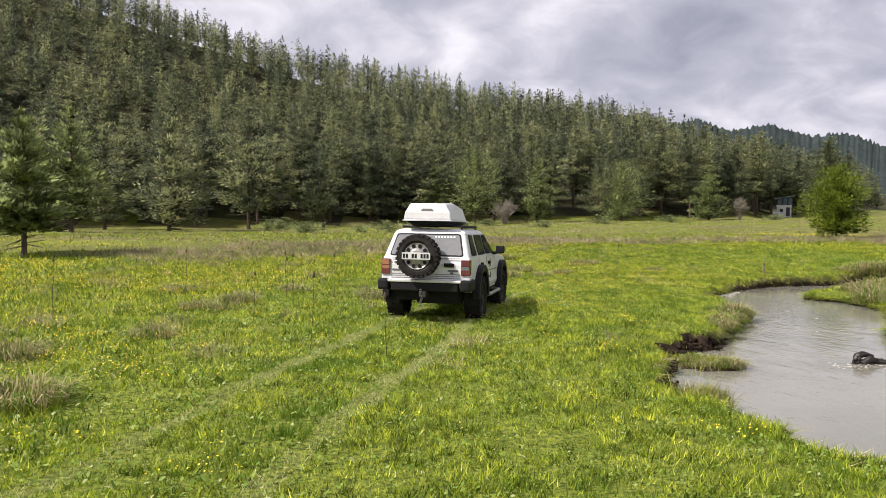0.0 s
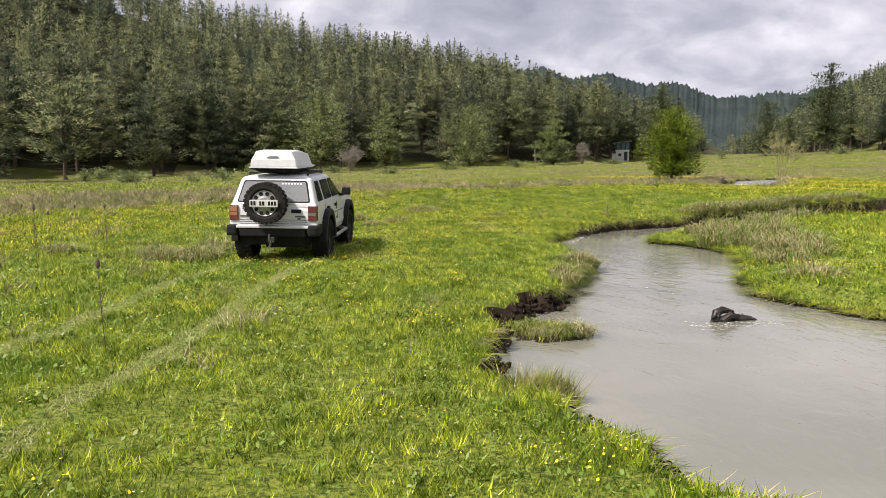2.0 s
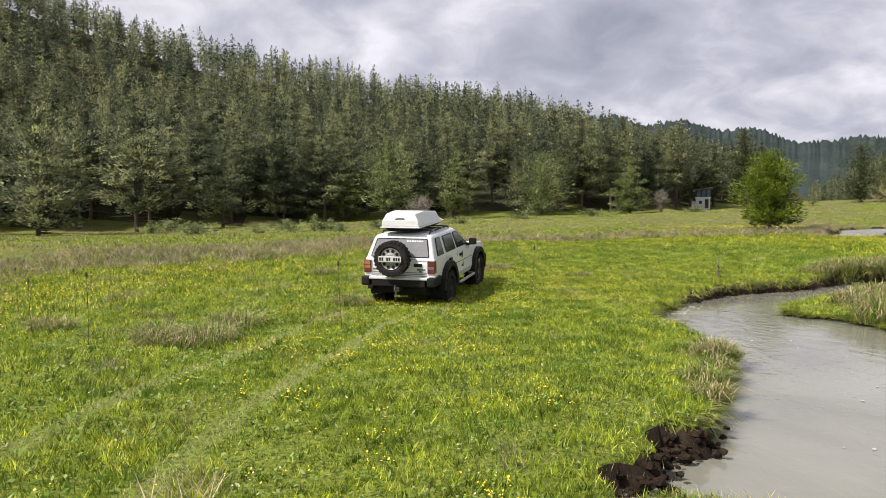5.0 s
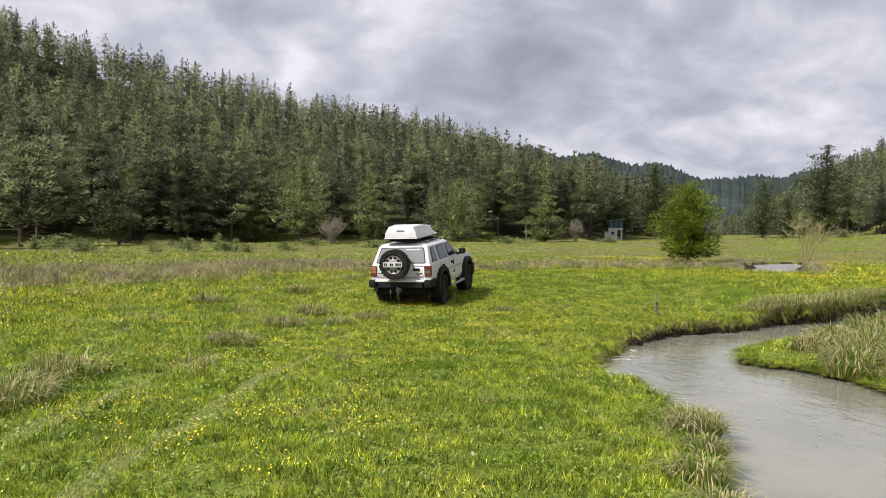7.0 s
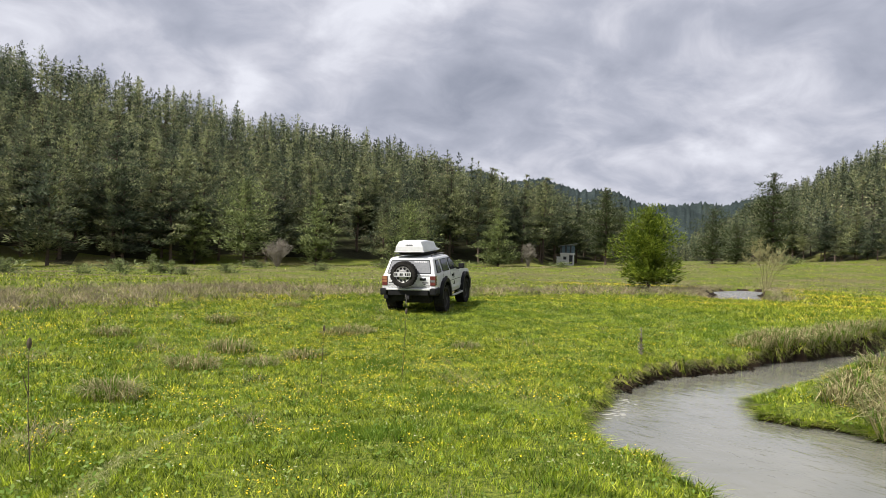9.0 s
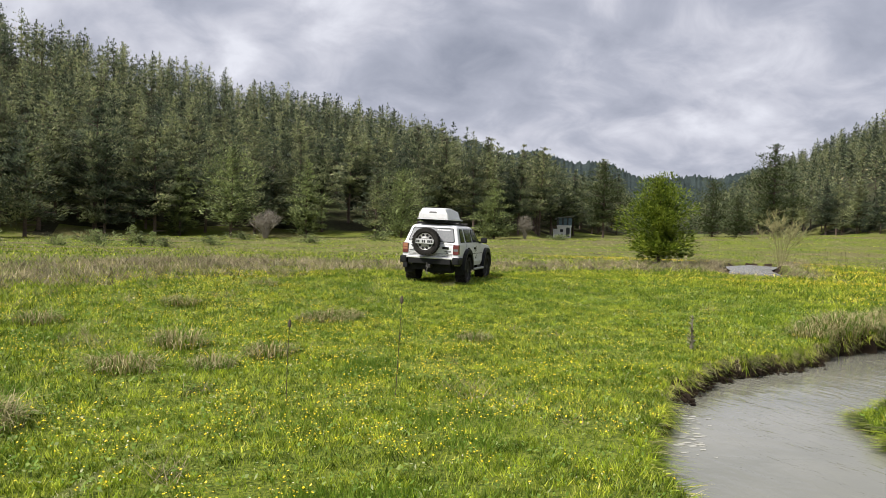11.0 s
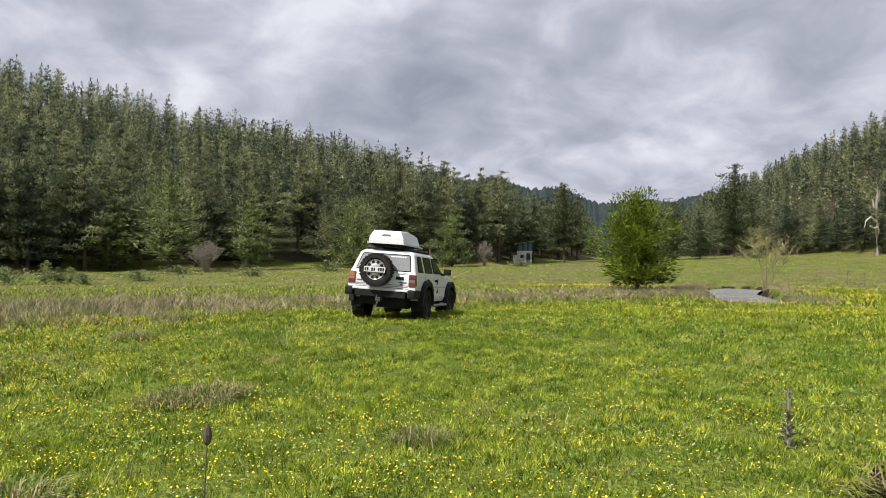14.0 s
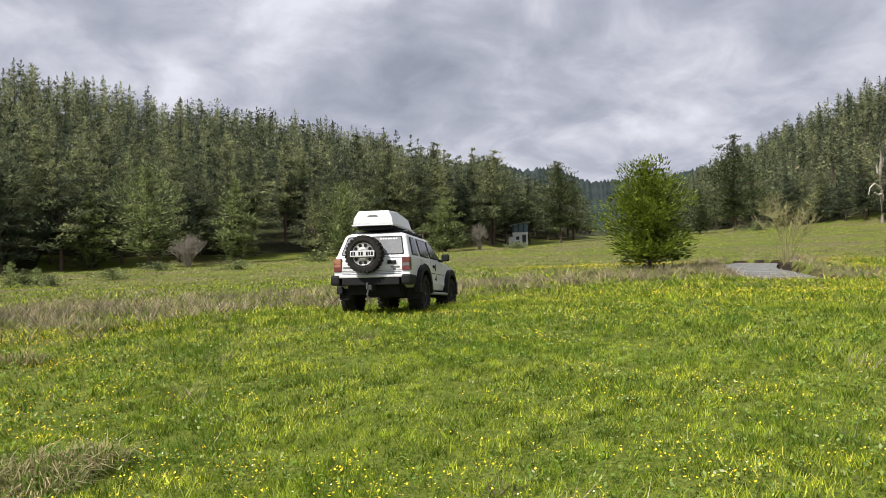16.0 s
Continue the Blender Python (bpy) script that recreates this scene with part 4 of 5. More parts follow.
    panel("tailgate_seam", [(-0.62, -0.994, 1.148), (0.62, -0.994, 1.148), (0.62, -0.985, 1.156), (-0.62, -0.985, 1.156)], 0.003, GREY_LINE, body)
    boxed("tailgate_handle", (0.33, 0.51, -1.012, -0.98, 1.0, 1.07), BLACK, body, "black tailgate handle", 0.008)
    for x0, x1, z in ((-0.60, -0.34, 0.925), (-0.56, -0.42, 1.06), (0.40, 0.58, 0.925), (0.44, 0.50, 0.885)):
        boxed("badge", (x0, x1, -1.0, -0.985, z, z + 0.03), GREY_LINE, body)
    bumper = boxed("rear_bumper", (-0.60, 0.60, -1.09, -0.90, 0.58, 0.727), BLACK, car, "black rear bumper", 0.02)
    boxed("bumper_step", (-0.66, 0.66, -1.105, -0.92, 0.73, 0.778), PLATE, bumper, "worn pale bumper step", 0.015)
    boxed("tow_hitch", (-0.06, 0.06, -1.2, -0.9, 0.48, 0.58), DARK_STEEL, car, "", 0.01)
    chain = new("tow_chain")
    chain.parent = car
    rng = random.Random(4)
    z, x = 0.60, -0.02
    for k in range(9):
        bm = bmesh.new()
        r = 0.024
        tilt = Matrix.Translation((x + rng.uniform(-0.02, 0.02), -1.2, z)) @ Matrix.Rotation(radians(90 * (k % 2) + rng.uniform(-15, 15)), 4, "Z")
        ring = [tilt @ Vector((0.6 * r * math.cos(6.2832 * q / 10), 0, r * math.sin(6.2832 * q / 10))) for q in range(11)]
        tube(bm, ring, [0.0055] * 11, 5)
        part("chain_link", bm, CHAIN, chain)
        z -= 0.034
    for s in (1, -1):
        bm = bmesh.new()
        tube(bm, [(s * 0.5, -0.05, 0.75), (s * 0.5, -0.02, 0.36)], [0.05, 0.05], 8)
        part("shock_absorber", bm, DARK_STEEL, car)
    for cy in (0.0, BASE_L):
        bm = bmesh.new()
        tube(bm, [(-0.7, cy, 0.40), (-0.15, cy, 0.40), (0, cy, 0.40), (0.15, cy, 0.40), (0.7, cy, 0.40)], [0.05, 0.06, 0.14, 0.06, 0.05], 10)
        part("axle", bm, DARK_STEEL, car)
    # Black block and flaps added to give the dark shadow below the tail
    boxed("shade_block", (-0.20, 0.58, -0.80, -0.42, 0.34, 0.62), BLACK, car, "", 0.04)
    for x in (-0.73, 0.73):
        boxed("shade_flap", (x - 0.13, x + 0.13, -0.50, -0.485, 0.30, 0.62), BLACK, car, "black flap added for the shade under the car")
    boxed("exhaust_box", (0.15, 0.5, -0.7, -0.3, 0.40, 0.54), DARK_STEEL, car, "", 0.03)
    boxed("front_bumper", (-0.84, 0.84, 3.36, 3.56, 0.52, 0.74), BLACK, car, "black front bumper", 0.03)
    boxed("grille", (-0.62, 0.62, 3.38, 3.43, 0.76, 0.96), BLACK, car, "", 0.01)

    # spare wheel
    spare = build_wheel("spare_wheel", 0.375, 0.25, STEEL, car)
    spare.matrix_basis = pose(-0.09, -1.16, 1.19, 0, 0, -90)
    tagged(spare, "spare wheel with bright rim on the tailgate")
    boxed("spare_bracket", (-0.25, 0.07, -1.08, -0.97, 1.05, 1.33), BLACK, car)
    bm = bmesh.new()
    lathe(bm, [(-1.30, 0.03), (-1.298, 0.10), (-1.285, 0.135), (-1.27, 0.14), (-1.262, 0.20), (-1.275, 0.225), (-1.24, 0.235)], 32, "Y")
    for v in bm.verts:
        v.co += Vector((-0.09, 0, 1.19))
    cover = part("rim_cover", bm, STEEL, car, "pale metal spare rim")
    # Black stubs on the uncut disc stand for the dark inside its holes
    for k in range(10):
        a = 6.2832 * k / 10
        cy, cz = -0.09 + 0.178 * math.cos(a), 1.19 + 0.178 * math.sin(a)
        bm = bmesh.new()
        tube(bm, [(cy, -1.262, cz), (cy, -1.278, cz)], [0.034, 0.034], 10)
        part("rim_hole_shade", bm, BLACK, cover)
    plate = boxed("number_plate", (-0.34, 0.16, -1.325, -1.305, 1.135, 1.255), PLATE, car, "white number plate", 0.004)
    boxed("plate_holder", (-0.11, -0.07, -1.305, -1.2, 1.16, 1.23), BLACK, plate)
    for k in range(9):
        if k not in (2, 5):
            boxed("plate_bar", (-0.32 + 0.052 * k, -0.284 + 0.052 * k, -1.329, -1.322, 1.16, 1.232), BLACK, plate)

    # roof rack and box
    rack = new("roof_rack")
    rack.parent = car
    for s in (1, -1):
        bm = bmesh.new()
        tube(bm, [(s * 0.54, -0.55, 1.65), (s * 0.54, -0.45, 1.70), (s * 0.54, 0.85, 1.70), (s * 0.54, 0.95, 1.65)], [0.016] * 4, 6)
        part("rail", bm, BLACK, rack)
    for y in (-0.35, 0.3, 0.75):
        bm = bmesh.new()
        tube(bm, [(-0.60, y, 1.715), (0.60, y, 1.715)], [0.02, 0.02], 6)
        part("crossbar", bm, DARK_STEEL, rack)
    roof_box = new("roof_box")
    roof_box.parent = car
    tagged(roof_box, "white roof box with dark tray")

    def loft(name, stations, mat, bevel):
        bm = bmesh.new()
        rs = [[bm.verts.new((x - 0.03, y, z)) for x, z in ((-w0, z0), (w0, z0), (w1, z1), (-w1, z1))] for y, w0, z0, w1, z1 in stations]
        for a, b in zip(rs[:-1], rs[1:]):
            for k in range(4):
                bm.faces.new((a[k], a[(k + 1) % 4], b[(k + 1) % 4], b[k]))
        bm.faces.new(rs[0][::-1])
        bm.faces.new(rs[-1])
        bmesh.ops.recalc_face_normals(bm, faces=bm.faces)
        bmesh.ops.bevel(bm, geom=[e for e in bm.edges if e.calc_face_angle(0) > 0.4], offset=bevel, segments=3, affect="EDGES", profile=0.5)
        return part(name, bm, mat, roof_box)

    loft("tray", [(-0.74, 0.28, 1.725, 0.40, 1.800), (1.0, 0.28, 1.725, 0.40, 1.800), (1.2, 0.2, 1.740, 0.34, 1.800)], BLACK, 0.02)
    lid = loft("lid", [(-0.80, 0.43, 1.825, 0.42, 1.960), (-0.77, 0.43, 1.825, 0.33, 2.110), (-0.2, 0.44, 1.825, 0.35, 2.135), (0.7, 0.43, 1.825, 0.34, 2.065), (1.28, 0.34, 1.825, 0.22, 1.890)], WHITE, 0.025)
    loft("lid_rim", [(-0.825, 0.445, 1.800, 0.445, 1.826), (0.7, 0.445, 1.800, 0.445, 1.826), (1.31, 0.355, 1.800, 0.355, 1.826)], WHITE, 0.006)
    panel("logo_shape", [(-0.15, -0.800, 1.985), (0.09, -0.800, 1.985), (0.05, -0.792, 2.020), (-0.11, -0.792, 2.020)], 0.004, GREY_LINE, lid)

    wheels = []
    for x, y in ((-0.73, 0.0), (0.73, 0.0), (-0.73, BASE_L), (0.73, BASE_L)):
        w = build_wheel("wheel", WHEEL_R, 0.29, DARK_STEEL, car)
        tagged(w, "muddy black wheel with off-road tyre")
        w.matrix_basis = pose(x, y, WHEEL_R, 0, 0, 0 if x > 0 else 180)
        wheels.append((w, x, y))
    return car, wheels


CAR, WHEELS = build_car()


def car_rows():
    """The drive, set on the ground: seconds, place, pitch, lean and heading every fifth of a second, and the way gone."""
    a = np.array(CAR_ROWS)
    fine = np.arange(0, 16.01, 0.2)
    # smooth curve through the rows
    def glide(col):
        t, v = a[:, 0], a[:, col]
        g = np.gradient(v, t)
        k = np.clip(np.searchsorted(t, fine, "right") - 1, 0, len(t) - 2)
        h = t[k + 1] - t[k]
        u = (fine - t[k]) / h
        return (2 * u**3 - 3 * u**2 + 1) * v[k] + (u**3 - 2 * u**2 + u) * h * g[k] + (-2 * u**3 + 3 * u**2) * v[k + 1] + (u**3 - u**2) * h * g[k + 1]
    x, y, lift, yaw, roll = (glide(k) for k in range(1, 6))
    sn, cs = np.sin(np.radians(yaw)), np.cos(np.radians(yaw))
    rear = ground_z(x, y)
    front = ground_z(x + BASE_L * sn, y + BASE_L * cs)
    pitch = np.degrees(np.arctan2(front - rear, BASE_L)) + np.interp(fine, [0, 5, 7, 8.5, 10.5], [1, 1.5, 2.5, 2, 0])
    gone = np.concatenate([[0], np.cumsum(np.hypot(np.diff(x), np.diff(y)))])
    return fine, x, y, rear - 0.03, pitch, roll, yaw, gone


STREAM_LINE = [(8.9, 21.8), (8.2, 20.6), (8.2, 18.5), (8.0, 16.4), (7.1, 14.6), (6.3, 12.9), (5.6, 10.4), (5.6, 8.0), (6.2, 5.5), (7.2, 2.0), (8.4, -2.0), (9.5, -6.0), (10.5, -11.0)]


def along_stream(way, share):
    for (ax, ay), (bx, by) in zip(STREAM_LINE[:-1], STREAM_LINE[1:]):
        l = math.hypot(bx - ax, by - ay)
        if way <= l:
            u = way / l
            off = (share - 0.5) * 2.0
            return ax + (bx - ax) * u - (by - ay) / l * off, ay + (by - ay) * u + (bx - ax) / l * off
        way -= l
    return STREAM_LINE[-1]


def motions():
    for ob, start, share in FLECKS:
        rows = []
        for k in range(0, 17, 2):
            x, y = along_stream(start + 0.55 * k, share)
            rows.append((k, pose(x, y, WATER_Z + 0.004, 0, 0, 9 * k)))
        walk(ob, rows)
    t, x, y, z, pitch, roll, yaw, gone = car_rows()
    walk(CAR, [(t[k], pose(x[k], y[k], z[k], pitch[k], roll[k], -yaw[k])) for k in range(len(t))])
    for w, wx, wy in WHEELS:
        turn = 1 if wx > 0 else -1
        rows = []
        for k in range(len(t)):
            steer = 0 if wy == 0 else -4
            rows.append((t[k], pose(wx, wy, WHEEL_R) @ pose(0, 0, 0, 0, 0, steer) @ Matrix.Rotation(-gone[k] / WHEEL_R, 4, "X") @ pose(0, 0, 0, 0, 0, 0 if turn > 0 else 180)))
        walk(w, rows)


# ---- meadow plants ----
WALKWAY = np.array([(0, 2), (2, 10), (4, 16), (6.5, 24), (9.5, 31)], float)
DRIVE = np.array([(-3.6, 1.0), (-2.1, 5.0), (-1.55, 7.5), (-1.05, 9.6), (-0.65, 11.8)] + [(r[1], r[2]) for r in CAR_ROWS], float)
WEED_LINE = np.array([(-40, 26), (-22, 31), (-10, 36), (0, 40), (7, 43.5), (14, 45.5), (30, 49)], float)
STRAW = blades("dry_straw", [(0.0, (0.17, 0.14, 0.055)), (0.5, (0.36, 0.31, 0.14)), (1.0, (0.58, 0.51, 0.27))], (0.28, 0.26, 0.13), 0.7, 0.2)
WEEDS = blades("dead_weeds", [(0.0, (0.13, 0.10, 0.06)), (0.5, (0.30, 0.25, 0.16)), (1.0, (0.50, 0.44, 0.31))], (0.30, 0.27, 0.15), 0.5, 0.2, [(0.7, (0.6, 0.62, 0.6), (1.25, 1.22, 1.2)), (4.0, (0.6, 0.6, 0.58), (1.35, 1.33, 1.3))])
TRACK_GRASS = blades("flattened_grass", [(0.0, (0.26, 0.30, 0.08)), (0.6, (0.42, 0.44, 0.18)), (1.0, (0.58, 0.55, 0.32))], (0.36, 0.40, 0.14), 0.8, 0.3)
CLOVER = blades("clover", [(0.0, (0.09, 0.17, 0.02)), (0.6, (0.20, 0.30, 0.05)), (0.9, (0.34, 0.40, 0.12)), (1.0, (0.5, 0.5, 0.3))], (0.16, 0.26, 0.03), 1.1, 0.3)
LUSH = blades("lush_grass", [(0.0, (0.07, 0.13, 0.012)), (0.6, (0.14, 0.235, 0.02)), (1.0, (0.22, 0.30, 0.035))], (0.13, 0.22, 0.02), 0.8, 0.35)
YELLOW = speckled("yellow_petals", (0.76, 0.54, 0.006), (0.90, 0.68, 0.015), 3.0, 0.5)
CREAM = speckled("cream_petals", (0.62, 0.60, 0.42), (0.78, 0.76, 0.62), 3.0, 0.7)
R = np.random.RandomState(5)


def scatter(count, x0, x1, y0, y1):
    return R.uniform(x0, x1, count), R.uniform(y0, y1, count)


def along_banks(count):
    """Points close to both banks of the stream."""
    xs, ys = [], []
    for line in (LEFT_BANK, RIGHT_BANK):
        p = np.array(line, float)
        p = p[(p[:, 1] > 1) & (p[:, 0] < 27)]
        way = np.concatenate([[0], np.cumsum(np.hypot(*np.diff(p, axis=0).T))])
        t = R.uniform(0, way[-1], count // 2)
        xs.append(np.interp(t, way, p[:, 0]) + R.normal(0, 0.22, count // 2))
        ys.append(np.interp(t, way, p[:, 1]) + R.normal(0, 0.22, count // 2))
    return np.concatenate(xs), np.concatenate(ys)


def right_side(x, y):
    """Nearer to the stream's far bank than to the walked one."""
    return dist_to_line(x, y, RIGHT_BANK) < dist_to_line(x, y, LEFT_BANK)


def on_land(x, y, z):
    """Dry, in reach of the land and not on a bare bank face."""
    step = 0.06
    slope = np.hypot(ground_z(x + step, y) - z, ground_z(x, y + step) - z) / step
    return (z > WATER_Z + 0.03) & (slope < 1.1) & (dist_to_line(x, y, DITCH) > 0.6) & ~((y > 40) & (river_depth(x, y) > -1.2))


def in_track(x, y):
    d = dist_to_line(x, y, DRIVE)
    return (np.abs(d - 0.73) < (0.13 + 0.06 * waves(x, y, 0.9, 12)) * (1 - smooth(17, 24, y))) & (waves(x, y, 1.6, 13) > -1.1)


def blade_mesh(name, x, y, z, height, width, lean, mat, label):
    n = len(x)
    a, b = R.uniform(0, 6.28, n), R.uniform(0, 6.28, n)
    h = height * R.uniform(0.55, 1.25, n)
    wx, wy = np.cos(a) * width / 2, np.sin(a) * width / 2
    l = h * lean * R.uniform(0.2, 1.0, n)
    v = np.empty((n, 3, 3), np.float32)
    v[:, 0] = np.stack([x - wx, y - wy, z - 0.02], 1)
    v[:, 1] = np.stack([x + wx, y + wy, z - 0.02], 1)
    v[:, 2] = np.stack([x + np.cos(b) * l, y + np.sin(b) * l, z + h], 1)
    tagged(new(name, mesh_from(name, v.reshape(-1, 3), np.arange(3 * n), 3, mat)), label, "grass", kind="stuff")


def build_grass():
    xs, ys, ws, hs = [], [], [], []
    for d0, d1, density, width, height in ((0, 4, 1750, 0.0125, 0.056), (4, 9, 680, 0.019, 0.072), (9, 18, 250, 0.026, 0.10), (18, 42, 56, 0.05, 0.14)):
        x0, x1, y0, y1 = -26, 40, 1.5, 70
        if d1 <= 9:
            x0, x1, y0, y1 = -9, 19, 1.5, 40
        x, y = scatter(int(density * (x1 - x0) * (y1 - y0) / 5), x0, x1, y0, y1)
        d = dist_to_line(x, y, WALKWAY)
        keep = (d >= d0) & (d < d1)
        x, y = np.repeat(x[keep], 5), np.repeat(y[keep], 5)
        loose = 0.032 + 0.006 * d0
        x, y = x + R.normal(0, loose, len(x)), y + R.normal(0, loose, len(y))
        patch = 0.5 + 0.4 * waves(x, y, 2.4, 21) + 0.45 * waves(x, y, 0.55, 22)
        keep = R.uniform(0, 1, len(x)) < 0.6 + 0.6 * patch
        x, y, patch = x[keep], y[keep], patch[keep]
        xs.append(x), ys.append(y)
        ws.append(np.full(len(x), width) * R.uniform(0.7, 1.4, len(x)))
        hs.append(height * (0.65 + 0.8 * np.clip(patch, 0, 1)))
    x, y, w, h = (np.concatenate(q) for q in (xs, ys, ws, hs))
    z = ground_z(x, y)
    ok = on_land(x, y, z)
    track = in_track(x, y)
    m = ok & ~track
    m &= (dist_to_line(x, y, WEED_LINE) > 0.75 * np.interp(x, [-17, -11, 6, 12, 30], [0.2, 4.2, 4.6, 2.2, 2.4])) | (R.uniform(0, 1, len(x)) < 0.6)
    m &= (y < np.interp(x, WEED_LINE[:, 0], WEED_LINE[:, 1]) + 2) | (R.uniform(0, 1, len(x)) < 0.16)
    lush = m & (waves(x, y, 3.1, 23) + 0.4 * waves(x, y, 0.9, 24) + R.normal(0, 0.35, len(x)) > 0.95)
    blade_mesh("grass", x[m & ~lush], y[m & ~lush], z[m & ~lush], h[m & ~lush], w[m & ~lush], 1.35, GRASS, "bright green meadow grass")
    blade_mesh("lush_grass", x[lush], y[lush], z[lush], 1.2 * h[lush], 1.1 * w[lush], 0.8, LUSH, "taller deep green meadow grass")
    m = ok & track
    blade_mesh("pressed_grass", x[m], y[m], z[m], 0.35 * h[m], 1.3 * w[m], 2.2, TRACK_GRASS, "pale grass pressed flat in wheel tracks")
    # clover and small leaves low in the grass
    x, y = scatter(230000, -9, 17, 1.5, 36)
    d = dist_to_line(x, y, WALKWAY)
    m = (d < 9) & (R.uniform(0, 1, len(x)) < 1.15 - d / 11) & (waves(x, y, 1.3, 51) + 0.7 * waves(x, y, 0.5, 52) > -0.2)
    x, y = x[m], y[m]
    z = ground_z(x, y)
    m = on_land(x, y, z)
    x, y, z = x[m], y[m], z[m]
    n = len(x)
    a, size = R.uniform(0, 6.28, n), 0.013 * (1 + dist_to_line(x, y, WALKWAY) / 9) * R.uniform(0.6, 1.5, n)
    v = np.empty((n, 4, 3), np.float32)
    tx, ty = R.normal(0, 0.45, n), R.normal(0, 0.45, n)
    top = z + R.uniform(0.03, 0.10, n)
    for k, (p, q) in enumerate(((-1, 0), (0, -0.6), (1.1, 0), (0, 0.6))):
        ox, oy = size * (p * np.cos(a) - q * np.sin(a)), size * (p * np.sin(a) + q * np.cos(a))
        v[:, k] = np.stack([x + ox, y + oy, top + ox * tx + oy * ty], 1)
    tagged(new("clover_leaves", mesh_from("clover_leaves", v.reshape(-1, 3), np.arange(4 * n), 4, CLOVER)), "small clover leaves among the grass", "plants", kind="stuff")
    # tufts that hang over the banks
    x, y = along_banks(60000)
    r = river_depth(x, y)
    m = (r > -0.42) & (r < -0.10)
    x, y = x[m], y[m]
    z = ground_z(x, y)
    m = (z > WATER_Z + np.where(right_side(x, y), 0.02, 0.10)) & ~((x < 6) & (((y > 8.7) & (y < 9.3)) | ((y > 10.6) & (y < 12.4))))
    blade_mesh("bank_grass", x[m], y[m], z[m], np.full(m.sum(), 0.10), np.full(m.sum(), 0.012), 1.2, GRASS, "long grass hanging over the stream bank")
    x, y = along_banks(150000)
    r = river_depth(x, y)
    m = (r > -0.30) & (r < -0.06)
    x, y = x[m], y[m]
    z = ground_z(x, y)
    m = (z > WATER_Z + np.where(right_side(x, y), 0.02, 0.12)) & ~((x < 6) & (((y > 8.7) & (y < 9.3)) | ((y > 10.5) & (y < 12.5))))
    x, y, z = x[m], y[m], z[m]
    n = len(x)
    gx, gy = river_depth(x + 0.1, y) - river_depth(x - 0.1, y), river_depth(x, y + 0.1) - river_depth(x, y - 0.1)
    g = np.hypot(gx, gy) + 1e-6
    full = 1 + 0.7 * smooth(12.6, 14, y) * (1 - smooth(22, 23.2, y))
    l, drop = R.uniform(0.02, 0.17, n) * full, R.uniform(-0.02, 0.2, n) * np.where(right_side(x, y), 0.3, full)
    w = R.uniform(0.006, 0.012, n)
    v = np.empty((n, 3, 3), np.float32)
    v[:, 0] = np.stack([x - gy / g * w, y + gx / g * w, z + 0.01], 1)
    v[:, 1] = np.stack([x + gy / g * w, y - gx / g * w, z + 0.01], 1)
    v[:, 2] = np.stack([x + gx / g * l + R.normal(0, 0.09, n), y + gy / g * l + R.normal(0, 0.09, n), z + 0.04 - drop], 1)
    dry = R.uniform(0, 1, n) < np.where(full > 1.3, 0.15, 0.45)
    for name, mask, mat, label in (("hanging_grass", ~dry, GRASS, "green grass drooping over the bank"), ("hanging_straw", dry, STRAW, "dry grass drooping over the bank")):
        q = v[mask]
        tagged(new(name, mesh_from(name, q.reshape(-1, 3), np.arange(3 * len(q)), 3, mat)), label, "grass", kind="stuff")
    # grass on the slumped turf at the foot of the bank
    xs, ys, hs = [], [], []
    for (sx, sy, sr), count, tall in zip(SHELVES, (2000, 1800, 2600), (0.07, 0.09, 0.2)):
        xs.append(R.normal(sx, 0.55 * sr, count)), ys.append(R.normal(sy, 0.55 * sr, count))
        hs.append(np.full(count, tall) * R.uniform(0.5, 1.2, count))
    x, y, h = (np.concatenate(q) for q in (xs, ys, hs))
    z = ground_z(x, y)
    m = (z > WATER_Z + 0.005) & (z < WATER_Z + 0.22) & (waves(x, y, 0.35, 61) > -0.8)
    old = R.uniform(0, 1, len(x)) < 0.6
    blade_mesh("shelf_grass", x[m & ~old], y[m & ~old], z[m & ~old], h[m & ~old], np.full((m & ~old).sum(), 0.010), 1.0, GRASS, "green grass on slumped turf by the stream")
    blade_mesh("shelf_straw", x[m & old], y[m & old], z[m & old], h[m & old], np.full((m & old).sum(), 0.008), 1.3, STRAW, "dry grass on slumped turf by the stream")
    # rough grass of the far meadow
    x, y = scatter(95000, -60, 112, 42, 122)
    m = (y < foot_left(x) + 3) & (x < np.interp(y, *RIGHT_FOOT) + 2) & (river_depth(x, y) < -1.0)
    x, y = x[m], y[m]
    z = ground_z(x, y)
    tan = waves(x, y, 16, 71) + 0.6 * waves(x, y, 4, 72) > 0.05
    for name, mask, mat, label in (("far_grass", ~tan, GRASS, "rough green grass of the far meadow"), ("far_dry_grass", tan, WEEDS, "dry brown grass of the far meadow")):
        k = mask.sum()
        blade_mesh(name, x[mask], y[mask], z[mask], np.full(k, 0.10), np.full(k, 0.085), 2.4, mat, label)
    # grass pressed pale by the wheels
    x, y = scatter(260000, -5, 6, 1.5, 30)
    m = in_track(x, y)
    x, y = x[m], y[m]
    z = ground_z(x, y)
    blade_mesh("track_straw", x, y, z, np.full(len(x), 0.04), np.full(len(x), 0.011), 2.5, TRACK_GRASS, "pale crushed grass in the wheel tracks")
    # dead weeds across the meadow
    x, y = scatter(400000, -40, 30, 22, 56)
    d = dist_to_line(x, y, WEED_LINE)
    reach = np.interp(x, [-17, -11, 6, 12, 30], [0.2, 4.2, 4.6, 2.2, 2.4])
